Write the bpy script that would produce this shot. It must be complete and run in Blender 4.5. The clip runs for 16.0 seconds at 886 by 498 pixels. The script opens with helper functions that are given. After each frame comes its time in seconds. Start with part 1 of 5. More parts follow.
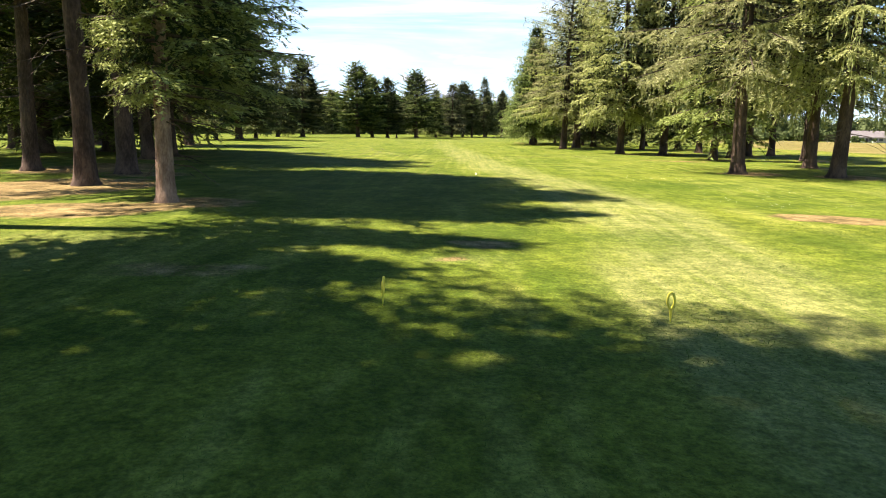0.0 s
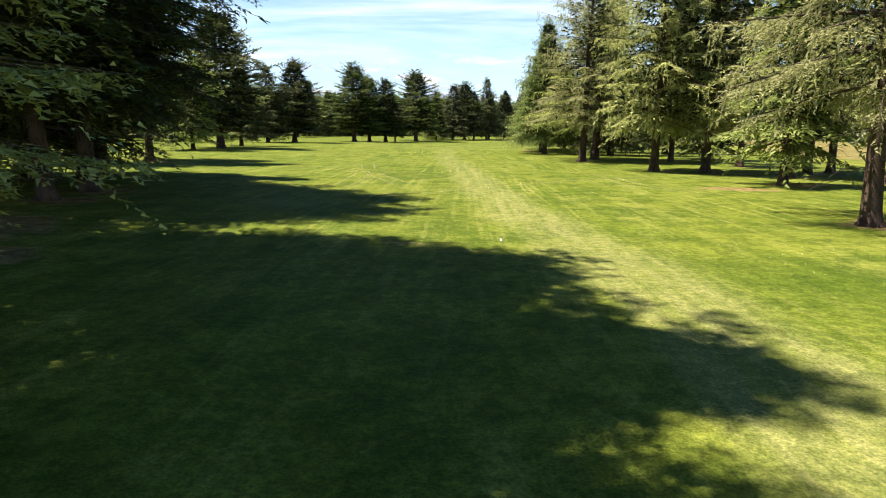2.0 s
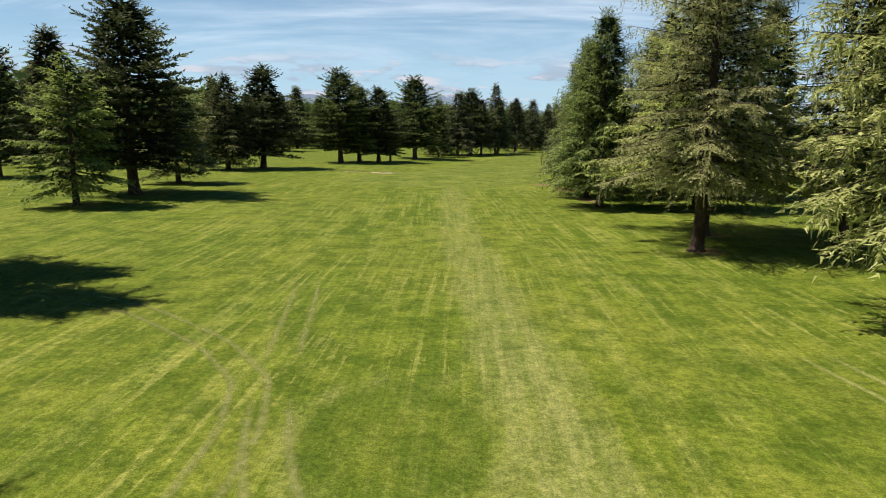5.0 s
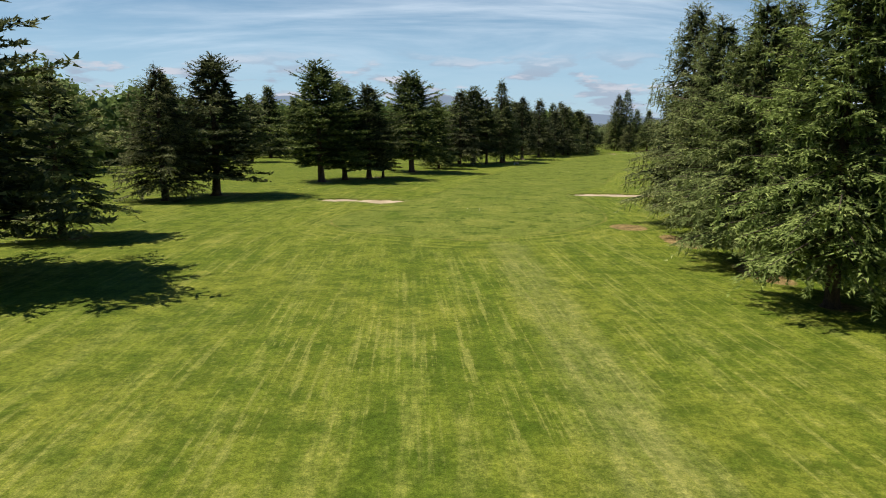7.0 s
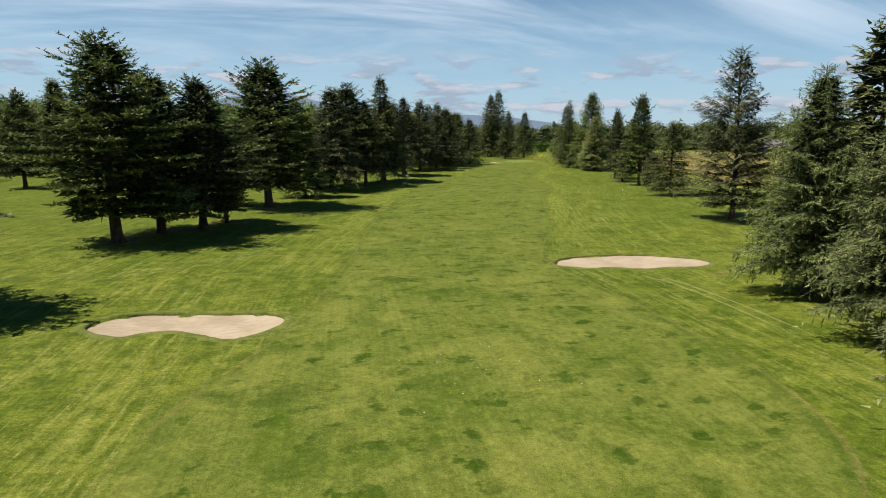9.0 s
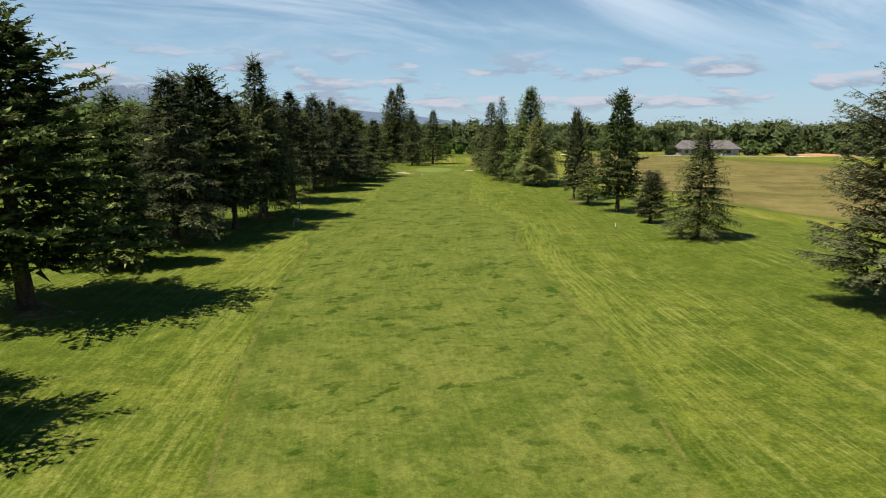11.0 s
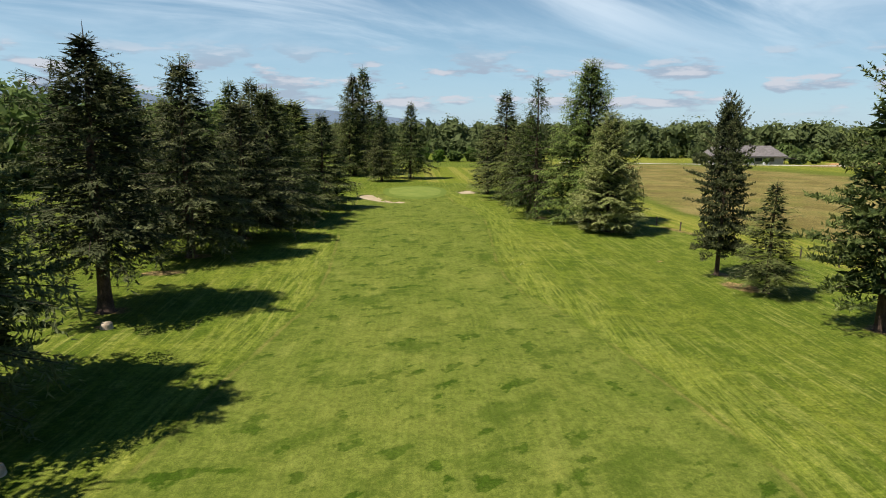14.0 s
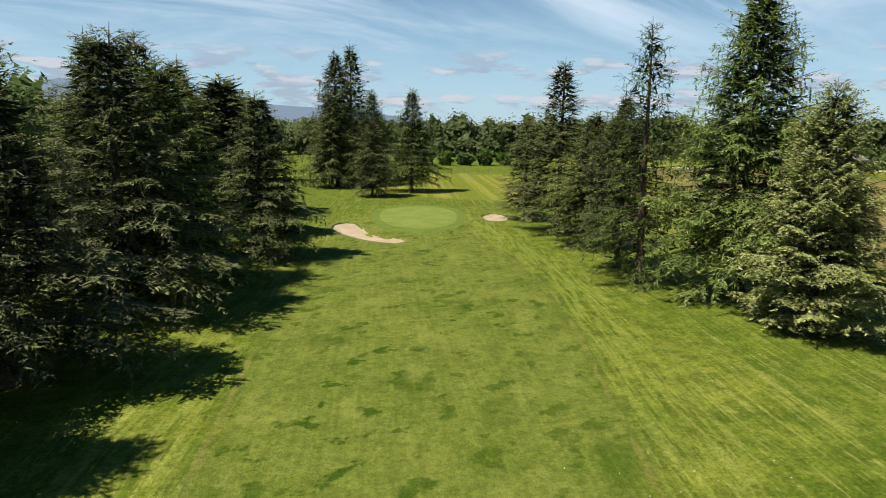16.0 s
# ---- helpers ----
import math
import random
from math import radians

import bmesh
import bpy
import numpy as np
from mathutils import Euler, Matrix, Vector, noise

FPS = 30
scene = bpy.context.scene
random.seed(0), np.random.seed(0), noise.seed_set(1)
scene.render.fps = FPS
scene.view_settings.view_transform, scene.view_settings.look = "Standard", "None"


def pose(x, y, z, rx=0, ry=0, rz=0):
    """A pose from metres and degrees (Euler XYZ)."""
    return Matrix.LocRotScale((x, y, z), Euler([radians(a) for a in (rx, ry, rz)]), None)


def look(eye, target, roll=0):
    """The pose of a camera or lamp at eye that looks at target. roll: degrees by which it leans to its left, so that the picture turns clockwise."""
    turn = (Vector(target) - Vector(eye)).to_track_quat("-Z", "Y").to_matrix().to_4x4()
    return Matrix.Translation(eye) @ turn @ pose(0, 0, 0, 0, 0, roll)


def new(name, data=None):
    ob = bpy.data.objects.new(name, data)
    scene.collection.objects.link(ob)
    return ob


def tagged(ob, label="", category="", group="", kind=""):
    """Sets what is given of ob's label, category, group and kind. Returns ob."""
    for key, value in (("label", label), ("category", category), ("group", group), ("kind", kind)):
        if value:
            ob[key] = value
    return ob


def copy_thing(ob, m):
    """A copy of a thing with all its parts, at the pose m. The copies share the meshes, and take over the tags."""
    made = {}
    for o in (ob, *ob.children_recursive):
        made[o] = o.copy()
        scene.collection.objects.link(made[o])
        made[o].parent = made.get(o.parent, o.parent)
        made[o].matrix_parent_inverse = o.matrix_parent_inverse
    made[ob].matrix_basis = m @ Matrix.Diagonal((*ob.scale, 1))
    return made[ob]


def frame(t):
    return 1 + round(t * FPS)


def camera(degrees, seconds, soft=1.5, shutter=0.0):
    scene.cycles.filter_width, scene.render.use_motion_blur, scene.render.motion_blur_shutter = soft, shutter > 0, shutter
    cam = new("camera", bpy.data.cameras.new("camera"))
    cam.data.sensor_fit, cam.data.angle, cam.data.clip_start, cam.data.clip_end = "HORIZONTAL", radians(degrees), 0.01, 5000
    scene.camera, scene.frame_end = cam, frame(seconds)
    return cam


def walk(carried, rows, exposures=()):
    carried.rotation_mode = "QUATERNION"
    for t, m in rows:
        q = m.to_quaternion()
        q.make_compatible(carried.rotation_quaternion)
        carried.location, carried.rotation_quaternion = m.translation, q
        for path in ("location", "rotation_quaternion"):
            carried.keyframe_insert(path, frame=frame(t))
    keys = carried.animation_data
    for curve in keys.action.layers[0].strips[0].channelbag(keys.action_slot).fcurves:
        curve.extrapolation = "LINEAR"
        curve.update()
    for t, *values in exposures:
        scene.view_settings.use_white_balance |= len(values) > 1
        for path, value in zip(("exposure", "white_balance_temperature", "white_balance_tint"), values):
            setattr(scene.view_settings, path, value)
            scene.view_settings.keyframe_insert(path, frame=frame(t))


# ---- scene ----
cam = camera(67.1, 16.0, soft=1.05)
PATH = [
    (0, (3.11, -3.779, 1.345), (3.041, -1.614, 0.967), 1.0),
    (0.5, (3.026, -2.104, 1.517), (2.956, 0.061, 1.135), 0.9),
    (1, (2.949, -0.3, 1.68), (2.879, 1.865, 1.299), 1.0),
    (1.5, (2.846, 1.647, 1.962), (2.774, 3.813, 1.582), 0.8),
    (2, (2.67, 4.081, 2.295), (2.599, 6.246, 1.914), 0.8),
    (2.5, (2.605, 6.964, 2.764), (2.531, 9.129, 2.38), 0.6),
    (3, (2.367, 10.193, 3.29), (2.293, 12.358, 2.905), 0.7),
    (3.5, (2.094, 14.111, 3.914), (2.019, 16.276, 3.53), 0.7),
    (4, (1.788, 18.424, 4.513), (1.713, 20.59, 4.132), 0.7),
    (4.2, (1.647, 20.342, 4.71), (1.572, 22.508, 4.333), 0.8),
    (6.5, (-1.307, 46.017, 6.249), (-1.367, 48.184, 5.873), 0.1),
    (7, (-3.558, 53.465, 6.601), (-3.573, 55.633, 6.225), 0.1),
    (7.5, (-5.487, 61.717, 7.206), (-5.421, 63.883, 6.829), -0.0),
    (8, (-7.035, 70.383, 7.846), (-6.863, 72.544, 7.466), -0.0),
    (8.5, (-7.576, 79.307, 8.385), (-7.23, 81.446, 8.004), -0.0),
    (9, (-7.341, 88.439, 8.722), (-6.857, 90.551, 8.342), -0.0),
    (9.5, (-6.558, 97.853, 9.181), (-5.974, 99.939, 8.798), 0.1),
    (10, (-5.526, 107.334, 9.535), (-4.846, 109.391, 9.152), 0.1),
    (10.2, (-4.98, 111.133, 9.722), (-4.263, 113.177, 9.336), 0.1),
    (12.5, (5.544, 151.424, 10.855), (6.498, 153.366, 10.46), 0.3),
    (13, (8.602, 160.002, 10.736), (9.558, 161.944, 10.342), 0.5),
    (13.5, (12.115, 168.917, 10.579), (13.067, 170.861, 10.187), 0.4),
    (14, (15.588, 177.427, 10.545), (16.539, 179.372, 10.15), 0.4),
    (14.5, (19.004, 185.711, 10.308), (19.955, 187.656, 9.917), 0.5),
    (15, (22.796, 194.211, 10.11), (23.744, 196.157, 9.719), 0.5),
    (15.5, (25.947, 202.225, 10.146), (26.899, 204.169, 9.753), 0.6),
    (16, (29.709, 210.504, 9.988), (30.657, 212.448, 9.59), 0.5),
]
walk(cam, [(t, look(eye, target, roll)) for t, eye, target, roll in PATH],
     exposures=[(0, 1.77, 6950, 20), (1.0, 1.44, 6850, 20), (2.0, 1.46, 6800, 19), (3.0, 1.17, 6900, 17), (4.2, 0.84, 6800, 16), (6.5, 0.59, 6700, 15), (10.0, 0.49, 6580, 15), (16.0, 0.6, 6680, 13)])

# ---- daylight ----
SUN_AZ, SUN_EL = 176.0, 59.5            # degrees from +x, counter-clockwise; height over the horizon
sun_dir = Vector((math.cos(radians(SUN_EL)) * math.cos(radians(SUN_AZ)), math.cos(radians(SUN_EL)) * math.sin(radians(SUN_AZ)), math.sin(radians(SUN_EL))))
sun_lamp = bpy.data.lights.new("sun", "SUN")
sun_lamp.energy, sun_lamp.angle, sun_lamp.color = 5.0, radians(0.53), (1.0, 0.955, 0.88)
sun_ob = new("sun", sun_lamp)
sun_ob.matrix_world = look(sun_dir * 200, (0, 0, 0))


class Nodes:
    """Short way to write a node tree."""

    def __init__(self, tree):
        self.t = tree
        tree.nodes.clear()

    def add(self, kind, ins=None, **props):
        n = self.t.nodes.new(kind)
        for k, v in props.items():
            setattr(n, k, v)
        for k, v in (ins or {}).items():
            self.put(n.inputs[k], v)
        return n

    def put(self, socket, v):
        if isinstance(v, bpy.types.NodeSocket):
            self.t.links.new(v, socket)
        elif isinstance(v, bpy.types.Node):
            self.t.links.new(v.outputs[0], socket)
        else:
            socket.default_value = v

    def math(self, op, a, b=0.0, c=0.0, clamp=False):
        n = self.t.nodes.new("ShaderNodeMath")
        n.operation, n.use_clamp = op, clamp
        for i, v in enumerate((a, b, c)):
            self.put(n.inputs[i], v)
        return n.outputs[0]

    def mix(self, f, a, b, blend="MIX"):
        n = self.t.nodes.new("ShaderNodeMix")
        n.data_type, n.blend_type = "RGBA", blend
        self.put(n.inputs[0], f)
        for i, v in ((6, a), (7, b)):
            self.put(n.inputs[i], (*v, 1.0) if isinstance(v, tuple) and len(v) == 3 else v)
        return n.outputs[2]

    def noise(self, vec, scale, detail=4.0, rough=0.55, dist=0.0):
        n = self.add("ShaderNodeTexNoise", {"Vector": vec, "Scale": scale, "Detail": detail, "Roughness": rough, "Distortion": dist})
        return n.outputs[0]

    def ramp(self, f, lo, hi):
        n = self.t.nodes.new("ShaderNodeMapRange")
        n.interpolation_type = "SMOOTHSTEP"
        for i, v in enumerate((f, lo, hi, 0.0, 1.0)):
            self.put(n.inputs[i], v)
        return n.outputs[0]


world = bpy.data.worlds.new("sky")
scene.world = world
world.use_nodes = True
w = Nodes(world.node_tree)
sky = w.add("ShaderNodeTexSky", sky_type="NISHITA", sun_disc=False, sun_elevation=radians(SUN_EL), sun_rotation=radians(90 - SUN_AZ),
            air_density=1.0, dust_density=0.3, ozone_density=2.2)
coord = w.add("ShaderNodeTexCoord").outputs["Generated"]
xyz = w.add("ShaderNodeSeparateXYZ", {0: coord})
az = w.math("ARCTAN2", xyz.outputs[1], xyz.outputs[0])
up = xyz.outputs[2]
# low cumulus band near the horizon
def puff(lift):
    p = w.add("ShaderNodeCombineXYZ", {0: w.math("MULTIPLY", az, 9.0), 1: w.math("MULTIPLY", w.math("ADD", up, lift), 36.0)}).outputs[0]
    return w.noise(p, 1.2, 5.0, 0.52)


low = puff(0.0)
band = w.math("MULTIPLY", w.ramp(up, 0.012, 0.035), w.math("SUBTRACT", 1.0, w.ramp(up, 0.075, 0.125)))
low_mask = w.math("MULTIPLY", w.ramp(low, 0.51, 0.60), band)
veil = w.math("SUBTRACT", 1.0, w.ramp(up, 0.0, 0.34))
# high thin streaks
plane = w.add("ShaderNodeCombineXYZ", {0: w.math("DIVIDE", xyz.outputs[0], w.math("ADD", w.math("MAXIMUM", up, 0.0), 0.26)),
                                       1: w.math("DIVIDE", xyz.outputs[1], w.math("ADD", w.math("MAXIMUM", up, 0.0), 0.26))}).outputs[0]
turned = w.add("ShaderNodeMapping", {"Vector": plane, "Rotation": (0, 0, 0.5), "Scale": (0.7, 1.9, 1.0)}).outputs[0]
high_mask = w.math("MULTIPLY", w.ramp(w.noise(turned, 1.1, 7.0, 0.6, 0.6), 0.36, 0.70), w.math("MULTIPLY", w.math("MULTIPLY", w.ramp(up, 0.04, 0.2), w.math("SUBTRACT", 1.0, w.ramp(up, 0.28, 0.5))), 0.6))
lit_top = w.ramp(w.math("SUBTRACT", low, puff(0.012)), 0.02, 0.17)
cloud_col = w.mix(lit_top, (5.6, 7.0, 8.8), (9.8, 10.2, 11.2))
blue = w.add("ShaderNodeHueSaturation", {"Saturation": 1.45, "Color": sky.outputs[0]}).outputs[0]
c1 = w.mix(w.math("MULTIPLY", veil, 0.58), blue, (8.0, 13.0, 17.0))
c2 = w.mix(high_mask, c1, (15.0, 17.2, 18.6))
c3 = w.mix(w.math("MULTIPLY", low_mask, 0.8), c2, cloud_col)
bg = w.add("ShaderNodeBackground", {"Color": c3, "Strength": 0.044})
w.add("ShaderNodeOutputWorld", {"Surface": bg})


# ---- materials ----
def material(name):
    m = bpy.data.materials.new(name)
    m.use_nodes = True
    return m, Nodes(m.node_tree)


def finish(n, colour, rough=0.8, bump=None, strength=0.4, distance=0.02, spec=0.3, metal=0.0):
    b = n.add("ShaderNodeBsdfPrincipled", {"Base Color": (*colour, 1.0) if isinstance(colour, tuple) and len(colour) == 3 else colour,
                                           "Roughness": rough, "Metallic": metal, "Specular IOR Level": spec})
    if bump is not None:
        n.put(b.inputs["Normal"], n.add("ShaderNodeBump", {"Height": bump, "Strength": strength, "Distance": distance}).outputs[0])
    n.add("ShaderNodeOutputMaterial", {"Surface": b})


def simple(name, a, b, scale=8.0, rough=0.7, relief=0.3, spec=0.3, metal=0.0, stretch=(1, 1, 1)):
    """Two tones broken up at two scales, with a fine relief."""
    m, n = material(name)
    pos = n.add("ShaderNodeMapping", {"Vector": n.add("ShaderNodeTexCoord").outputs["Object"], "Scale": stretch}).outputs[0]
    f = n.math("ADD", n.math("MULTIPLY", n.noise(pos, scale, 5.0), 0.6), n.math("MULTIPLY", n.noise(pos, scale * 6.0, 3.0), 0.4))
    finish(n, n.mix(n.ramp(f, 0.35, 0.68), a, b), rough, n.noise(pos, scale * 5.0, 4.0), relief, 0.02, spec, metal)
    return m


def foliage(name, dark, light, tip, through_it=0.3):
    """Needles or leaves: each spray has its own tone, each tree its own cast; ends are lighter, as new growth and as
    light on the outer crown.
    """
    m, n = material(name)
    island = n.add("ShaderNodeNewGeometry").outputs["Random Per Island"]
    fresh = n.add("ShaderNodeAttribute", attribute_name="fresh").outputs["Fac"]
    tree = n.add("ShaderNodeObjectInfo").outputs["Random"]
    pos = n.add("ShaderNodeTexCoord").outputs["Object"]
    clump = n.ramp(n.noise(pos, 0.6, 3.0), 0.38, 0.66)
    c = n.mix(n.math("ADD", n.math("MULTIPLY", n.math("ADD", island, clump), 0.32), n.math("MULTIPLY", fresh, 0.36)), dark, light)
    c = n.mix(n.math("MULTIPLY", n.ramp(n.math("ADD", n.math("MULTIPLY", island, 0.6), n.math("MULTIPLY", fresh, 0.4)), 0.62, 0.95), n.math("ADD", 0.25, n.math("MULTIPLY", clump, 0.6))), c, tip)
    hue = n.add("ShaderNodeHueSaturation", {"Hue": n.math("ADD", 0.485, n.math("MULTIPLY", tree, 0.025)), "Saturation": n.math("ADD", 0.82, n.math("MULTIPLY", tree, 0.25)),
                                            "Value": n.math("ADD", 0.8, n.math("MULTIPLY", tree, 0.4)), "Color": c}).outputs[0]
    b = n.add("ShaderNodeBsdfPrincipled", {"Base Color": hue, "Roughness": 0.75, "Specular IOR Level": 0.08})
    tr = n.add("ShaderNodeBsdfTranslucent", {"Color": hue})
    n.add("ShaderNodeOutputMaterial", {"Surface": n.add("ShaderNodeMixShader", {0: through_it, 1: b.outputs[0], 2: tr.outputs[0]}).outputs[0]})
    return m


M_BARK = simple("spruce bark", (0.04, 0.028, 0.021), (0.125, 0.085, 0.06), 5.0, 0.9, 0.9, 0.1, 0.0, (1, 1, 0.35))
# paler copy of the bark: sun on the trunk put into the colour
M_BARK_SUNLIT = simple("sunlit scaly bark", (0.15, 0.098, 0.066), (0.34, 0.24, 0.165), 6.0, 0.9, 0.9, 0.1, 0.0, (1, 1, 0.4))
M_LIMB = simple("twig bark", (0.05, 0.04, 0.03), (0.11, 0.085, 0.06), 6.0, 0.9, 0.5, 0.1)
M_SPRUCE = foliage("spruce needles", (0.046, 0.068, 0.016), (0.19, 0.222, 0.06), (0.41, 0.43, 0.14), 0.28)
# lighter copy of the spruce needles: sun on the belt put into the colour
M_SPRUCE_SUNLIT = foliage("spruce needles in sunlit tone", (0.18, 0.21, 0.056), (0.43, 0.46, 0.148), (0.62, 0.63, 0.27), 0.38)
M_YOUNG = foliage("fresh young needles", (0.125, 0.17, 0.038), (0.31, 0.365, 0.1), (0.46, 0.50, 0.175), 0.4)
M_PINE = foliage("pine needles", (0.034, 0.050, 0.016), (0.13, 0.155, 0.048), (0.29, 0.305, 0.105), 0.18)
M_BLUE = foliage("blue spruce needles", (0.052, 0.074, 0.023), (0.19, 0.22, 0.072), (0.40, 0.42, 0.16), 0.26)
# inner growth darkened: shade inside the crown put into the colour
M_INNER_SHADE = foliage("inner needles in shade tone", (0.022, 0.035, 0.011), (0.058, 0.076, 0.023), (0.11, 0.13, 0.045), 0.12)
# lighter needles: sun on the lit side put into the colour
M_NEEDLES_SUNLIT = foliage("needles in sunlit tone", (0.13, 0.16, 0.045), (0.34, 0.37, 0.115), (0.52, 0.53, 0.21), 0.15)
# darker copy of the spruce needles: the grove's shade put into the colour
M_GROVE_SHADE = foliage("spruce needles in shade tone", (0.036, 0.056, 0.015), (0.105, 0.132, 0.037), (0.22, 0.24, 0.075), 0.14)
M_SKIRT = foliage("hanging spruce needles", (0.072, 0.108, 0.027), (0.225, 0.28, 0.078), (0.40, 0.45, 0.145), 0.28)
M_LEAF = foliage("broad leaves", (0.085, 0.122, 0.038), (0.18, 0.225, 0.072), (0.27, 0.31, 0.11), 0.36)
M_LEAF_LIGHT = foliage("fresh broad leaves", (0.07, 0.12, 0.022), (0.15, 0.22, 0.045), (0.23, 0.30, 0.08), 0.35)
M_GRASS_BLADE = foliage("grass blades", (0.05, 0.09, 0.012), (0.13, 0.19, 0.03), (0.24, 0.26, 0.08), 0.4)


def ground_material():
    m, n = material("mown turf")
    zone = n.add("ShaderNodeSeparateColor", {0: n.add("ShaderNodeAttribute", attribute_name="zone").outputs[0]})
    wear = n.add("ShaderNodeSeparateColor", {0: n.add("ShaderNodeAttribute", attribute_name="wear").outputs[0]})
    flow = n.add("ShaderNodeAttribute", attribute_name="flow").outputs["Vector"]
    fair, hay, tan = zone.outputs
    dry, dirt, dark = wear.outputs
    pos = n.add("ShaderNodeTexCoord").outputs["Object"]

    edge = n.add("ShaderNodeSeparateXYZ", {0: flow}).outputs[2]
    down = n.add("ShaderNodeSeparateXYZ", {0: flow}).outputs[1]

    def along(sx, sy, detail=6.0, rough=0.65):
        return n.noise(n.add("ShaderNodeMapping", {"Vector": flow, "Scale": (sx, sy, 0.0)}).outputs[0], 1.0, detail, rough)

    fine = n.noise(pos, 30.0, 3.0, 0.75)
    mid = n.noise(pos, 1.3, 9.0, 0.72)
    wide = n.noise(pos, 0.12, 5.0, 0.6)
    streak, thin, broad = along(1.1, 0.10, 4.0, 0.55), along(3.2, 0.55, 6.0, 0.7), along(0.4, 0.03, 3.0, 0.5)
    # rough grass round the fairway: pale stems over green, in mowing lines
    rough_c = n.mix(n.ramp(wide, 0.36, 0.64), (0.100, 0.138, 0.022), (0.138, 0.166, 0.032))
    rough_c = n.mix(n.math("MULTIPLY", n.ramp(broad, 0.5, 0.66), 0.4), rough_c, (0.072, 0.118, 0.015))
    pale = n.ramp(n.math("ADD", n.math("MULTIPLY", streak, 0.55), n.math("MULTIPLY", thin, 0.45)), 0.50, 0.62)
    rough_c = n.mix(n.math("MULTIPLY", pale, 0.5), rough_c, (0.235, 0.25, 0.085))
    rough_c = n.mix(1.0, rough_c, n.mix(n.ramp(n.noise(pos, 0.7, 6.0, 0.7), 0.36, 0.64), (0.62, 0.72, 0.56), (1.26, 1.21, 1.16)), "MULTIPLY")
    # slanting brush marks in the longer grass beside the fairway
    comb = n.noise(n.add("ShaderNodeMapping", {"Vector": n.add("ShaderNodeMapping", {"Vector": flow, "Scale": (1.0, 1.0, 0.0), "Rotation": (0, 0, 0.10)}).outputs[0], "Scale": (4.2, 0.24, 1.0)}).outputs[0], 1.0, 3.0, 0.5)
    near_edge = n.math("MULTIPLY", n.ramp(edge, -13.0, -5.0), n.ramp(down, 100.0, 150.0))
    rough_c = n.mix(n.math("MULTIPLY", n.math("MULTIPLY", n.ramp(comb, 0.47, 0.6), near_edge), 0.14), rough_c, (0.20, 0.232, 0.05))
    rough_c = n.mix(n.math("MULTIPLY", n.math("MULTIPLY", n.math("SUBTRACT", 1.0, n.ramp(comb, 0.36, 0.46)), near_edge), 0.15), rough_c, (0.07, 0.118, 0.014))
    # longer, deeper green grass further out
    outer = n.math("MULTIPLY", n.math("SUBTRACT", 1.0, n.ramp(edge, -11.0, -5.0)), n.ramp(down, 135.0, 165.0))
    rough_c = n.mix(n.math("MULTIPLY", outer, 0.5), rough_c, n.mix(n.ramp(thin, 0.4, 0.62), (0.078, 0.118, 0.016), (0.118, 0.152, 0.026)))
    # thin pale lines that wheels and blades left along the hole
    fine_line = n.math("ADD", n.math("MULTIPLY", along(4.6, 0.13, 4.0, 0.62), 0.62), n.math("MULTIPLY", n.noise(pos, 1.9, 7.0, 0.78), 0.38))
    lined = n.math("MULTIPLY", n.ramp(down, 5.0, 24.0), n.ramp(n.noise(pos, 0.09, 3.0, 0.6), 0.3, 0.6))
    rough_c = n.mix(n.math("MULTIPLY", n.math("MULTIPLY", n.ramp(fine_line, 0.52, 0.59), lined), 0.62), rough_c, (0.26, 0.272, 0.095))
    rough_c = n.mix(n.math("MULTIPLY", n.math("MULTIPLY", n.math("SUBTRACT", 1.0, n.ramp(fine_line, 0.41, 0.48)), lined), 0.55), rough_c, (0.066, 0.112, 0.013))
    # close-mown fairway with darker clover patches
    fair_c = n.mix(n.ramp(n.math("ADD", n.math("MULTIPLY", thin, 0.6), n.math("MULTIPLY", mid, 0.4)), 0.38, 0.62), (0.110, 0.146, 0.029), (0.142, 0.174, 0.042))
    patches = n.ramp(along(0.30, 0.34, 6.0, 0.6), 0.53, 0.66)
    spots = n.ramp(along(0.70, 0.75, 4.0, 0.6), 0.565, 0.62)
    fair_c = n.mix(n.math("MULTIPLY", n.math("MAXIMUM", n.math("MULTIPLY", patches, 0.7), spots), n.math("ADD", 0.7, n.math("MULTIPLY", n.ramp(wide, 0.4, 0.6), 0.3))), fair_c, (0.042, 0.080, 0.008))
    fair_c = n.mix(n.math("MULTIPLY", n.ramp(along(0.5, 0.3, 5.0, 0.6), 0.54, 0.66), 0.55), fair_c, (0.20, 0.225, 0.065))
    swirl = n.noise(pos, 0.22, 8.0, 0.68, 0.8)
    near_end = n.math("SUBTRACT", 1.0, n.math("MULTIPLY", n.ramp(down, 140.0, 175.0), 0.55))
    fair_c = n.mix(n.math("MULTIPLY", n.math("MULTIPLY", n.ramp(swirl, 0.50, 0.62), near_end), 0.6), fair_c, (0.205, 0.222, 0.060))
    fair_c = n.mix(n.math("MULTIPLY", n.math("MULTIPLY", n.math("SUBTRACT", 1.0, n.ramp(swirl, 0.36, 0.47)), near_end), 0.6), fair_c, (0.066, 0.112, 0.012))
    fair_c = n.mix(1.0, fair_c, n.mix(n.ramp(along(5.5, 0.10, 4.0, 0.6), 0.38, 0.62), (0.93, 0.94, 0.92), (1.06, 1.05, 1.05)), "MULTIPLY")
    c = n.mix(fair, rough_c, fair_c)
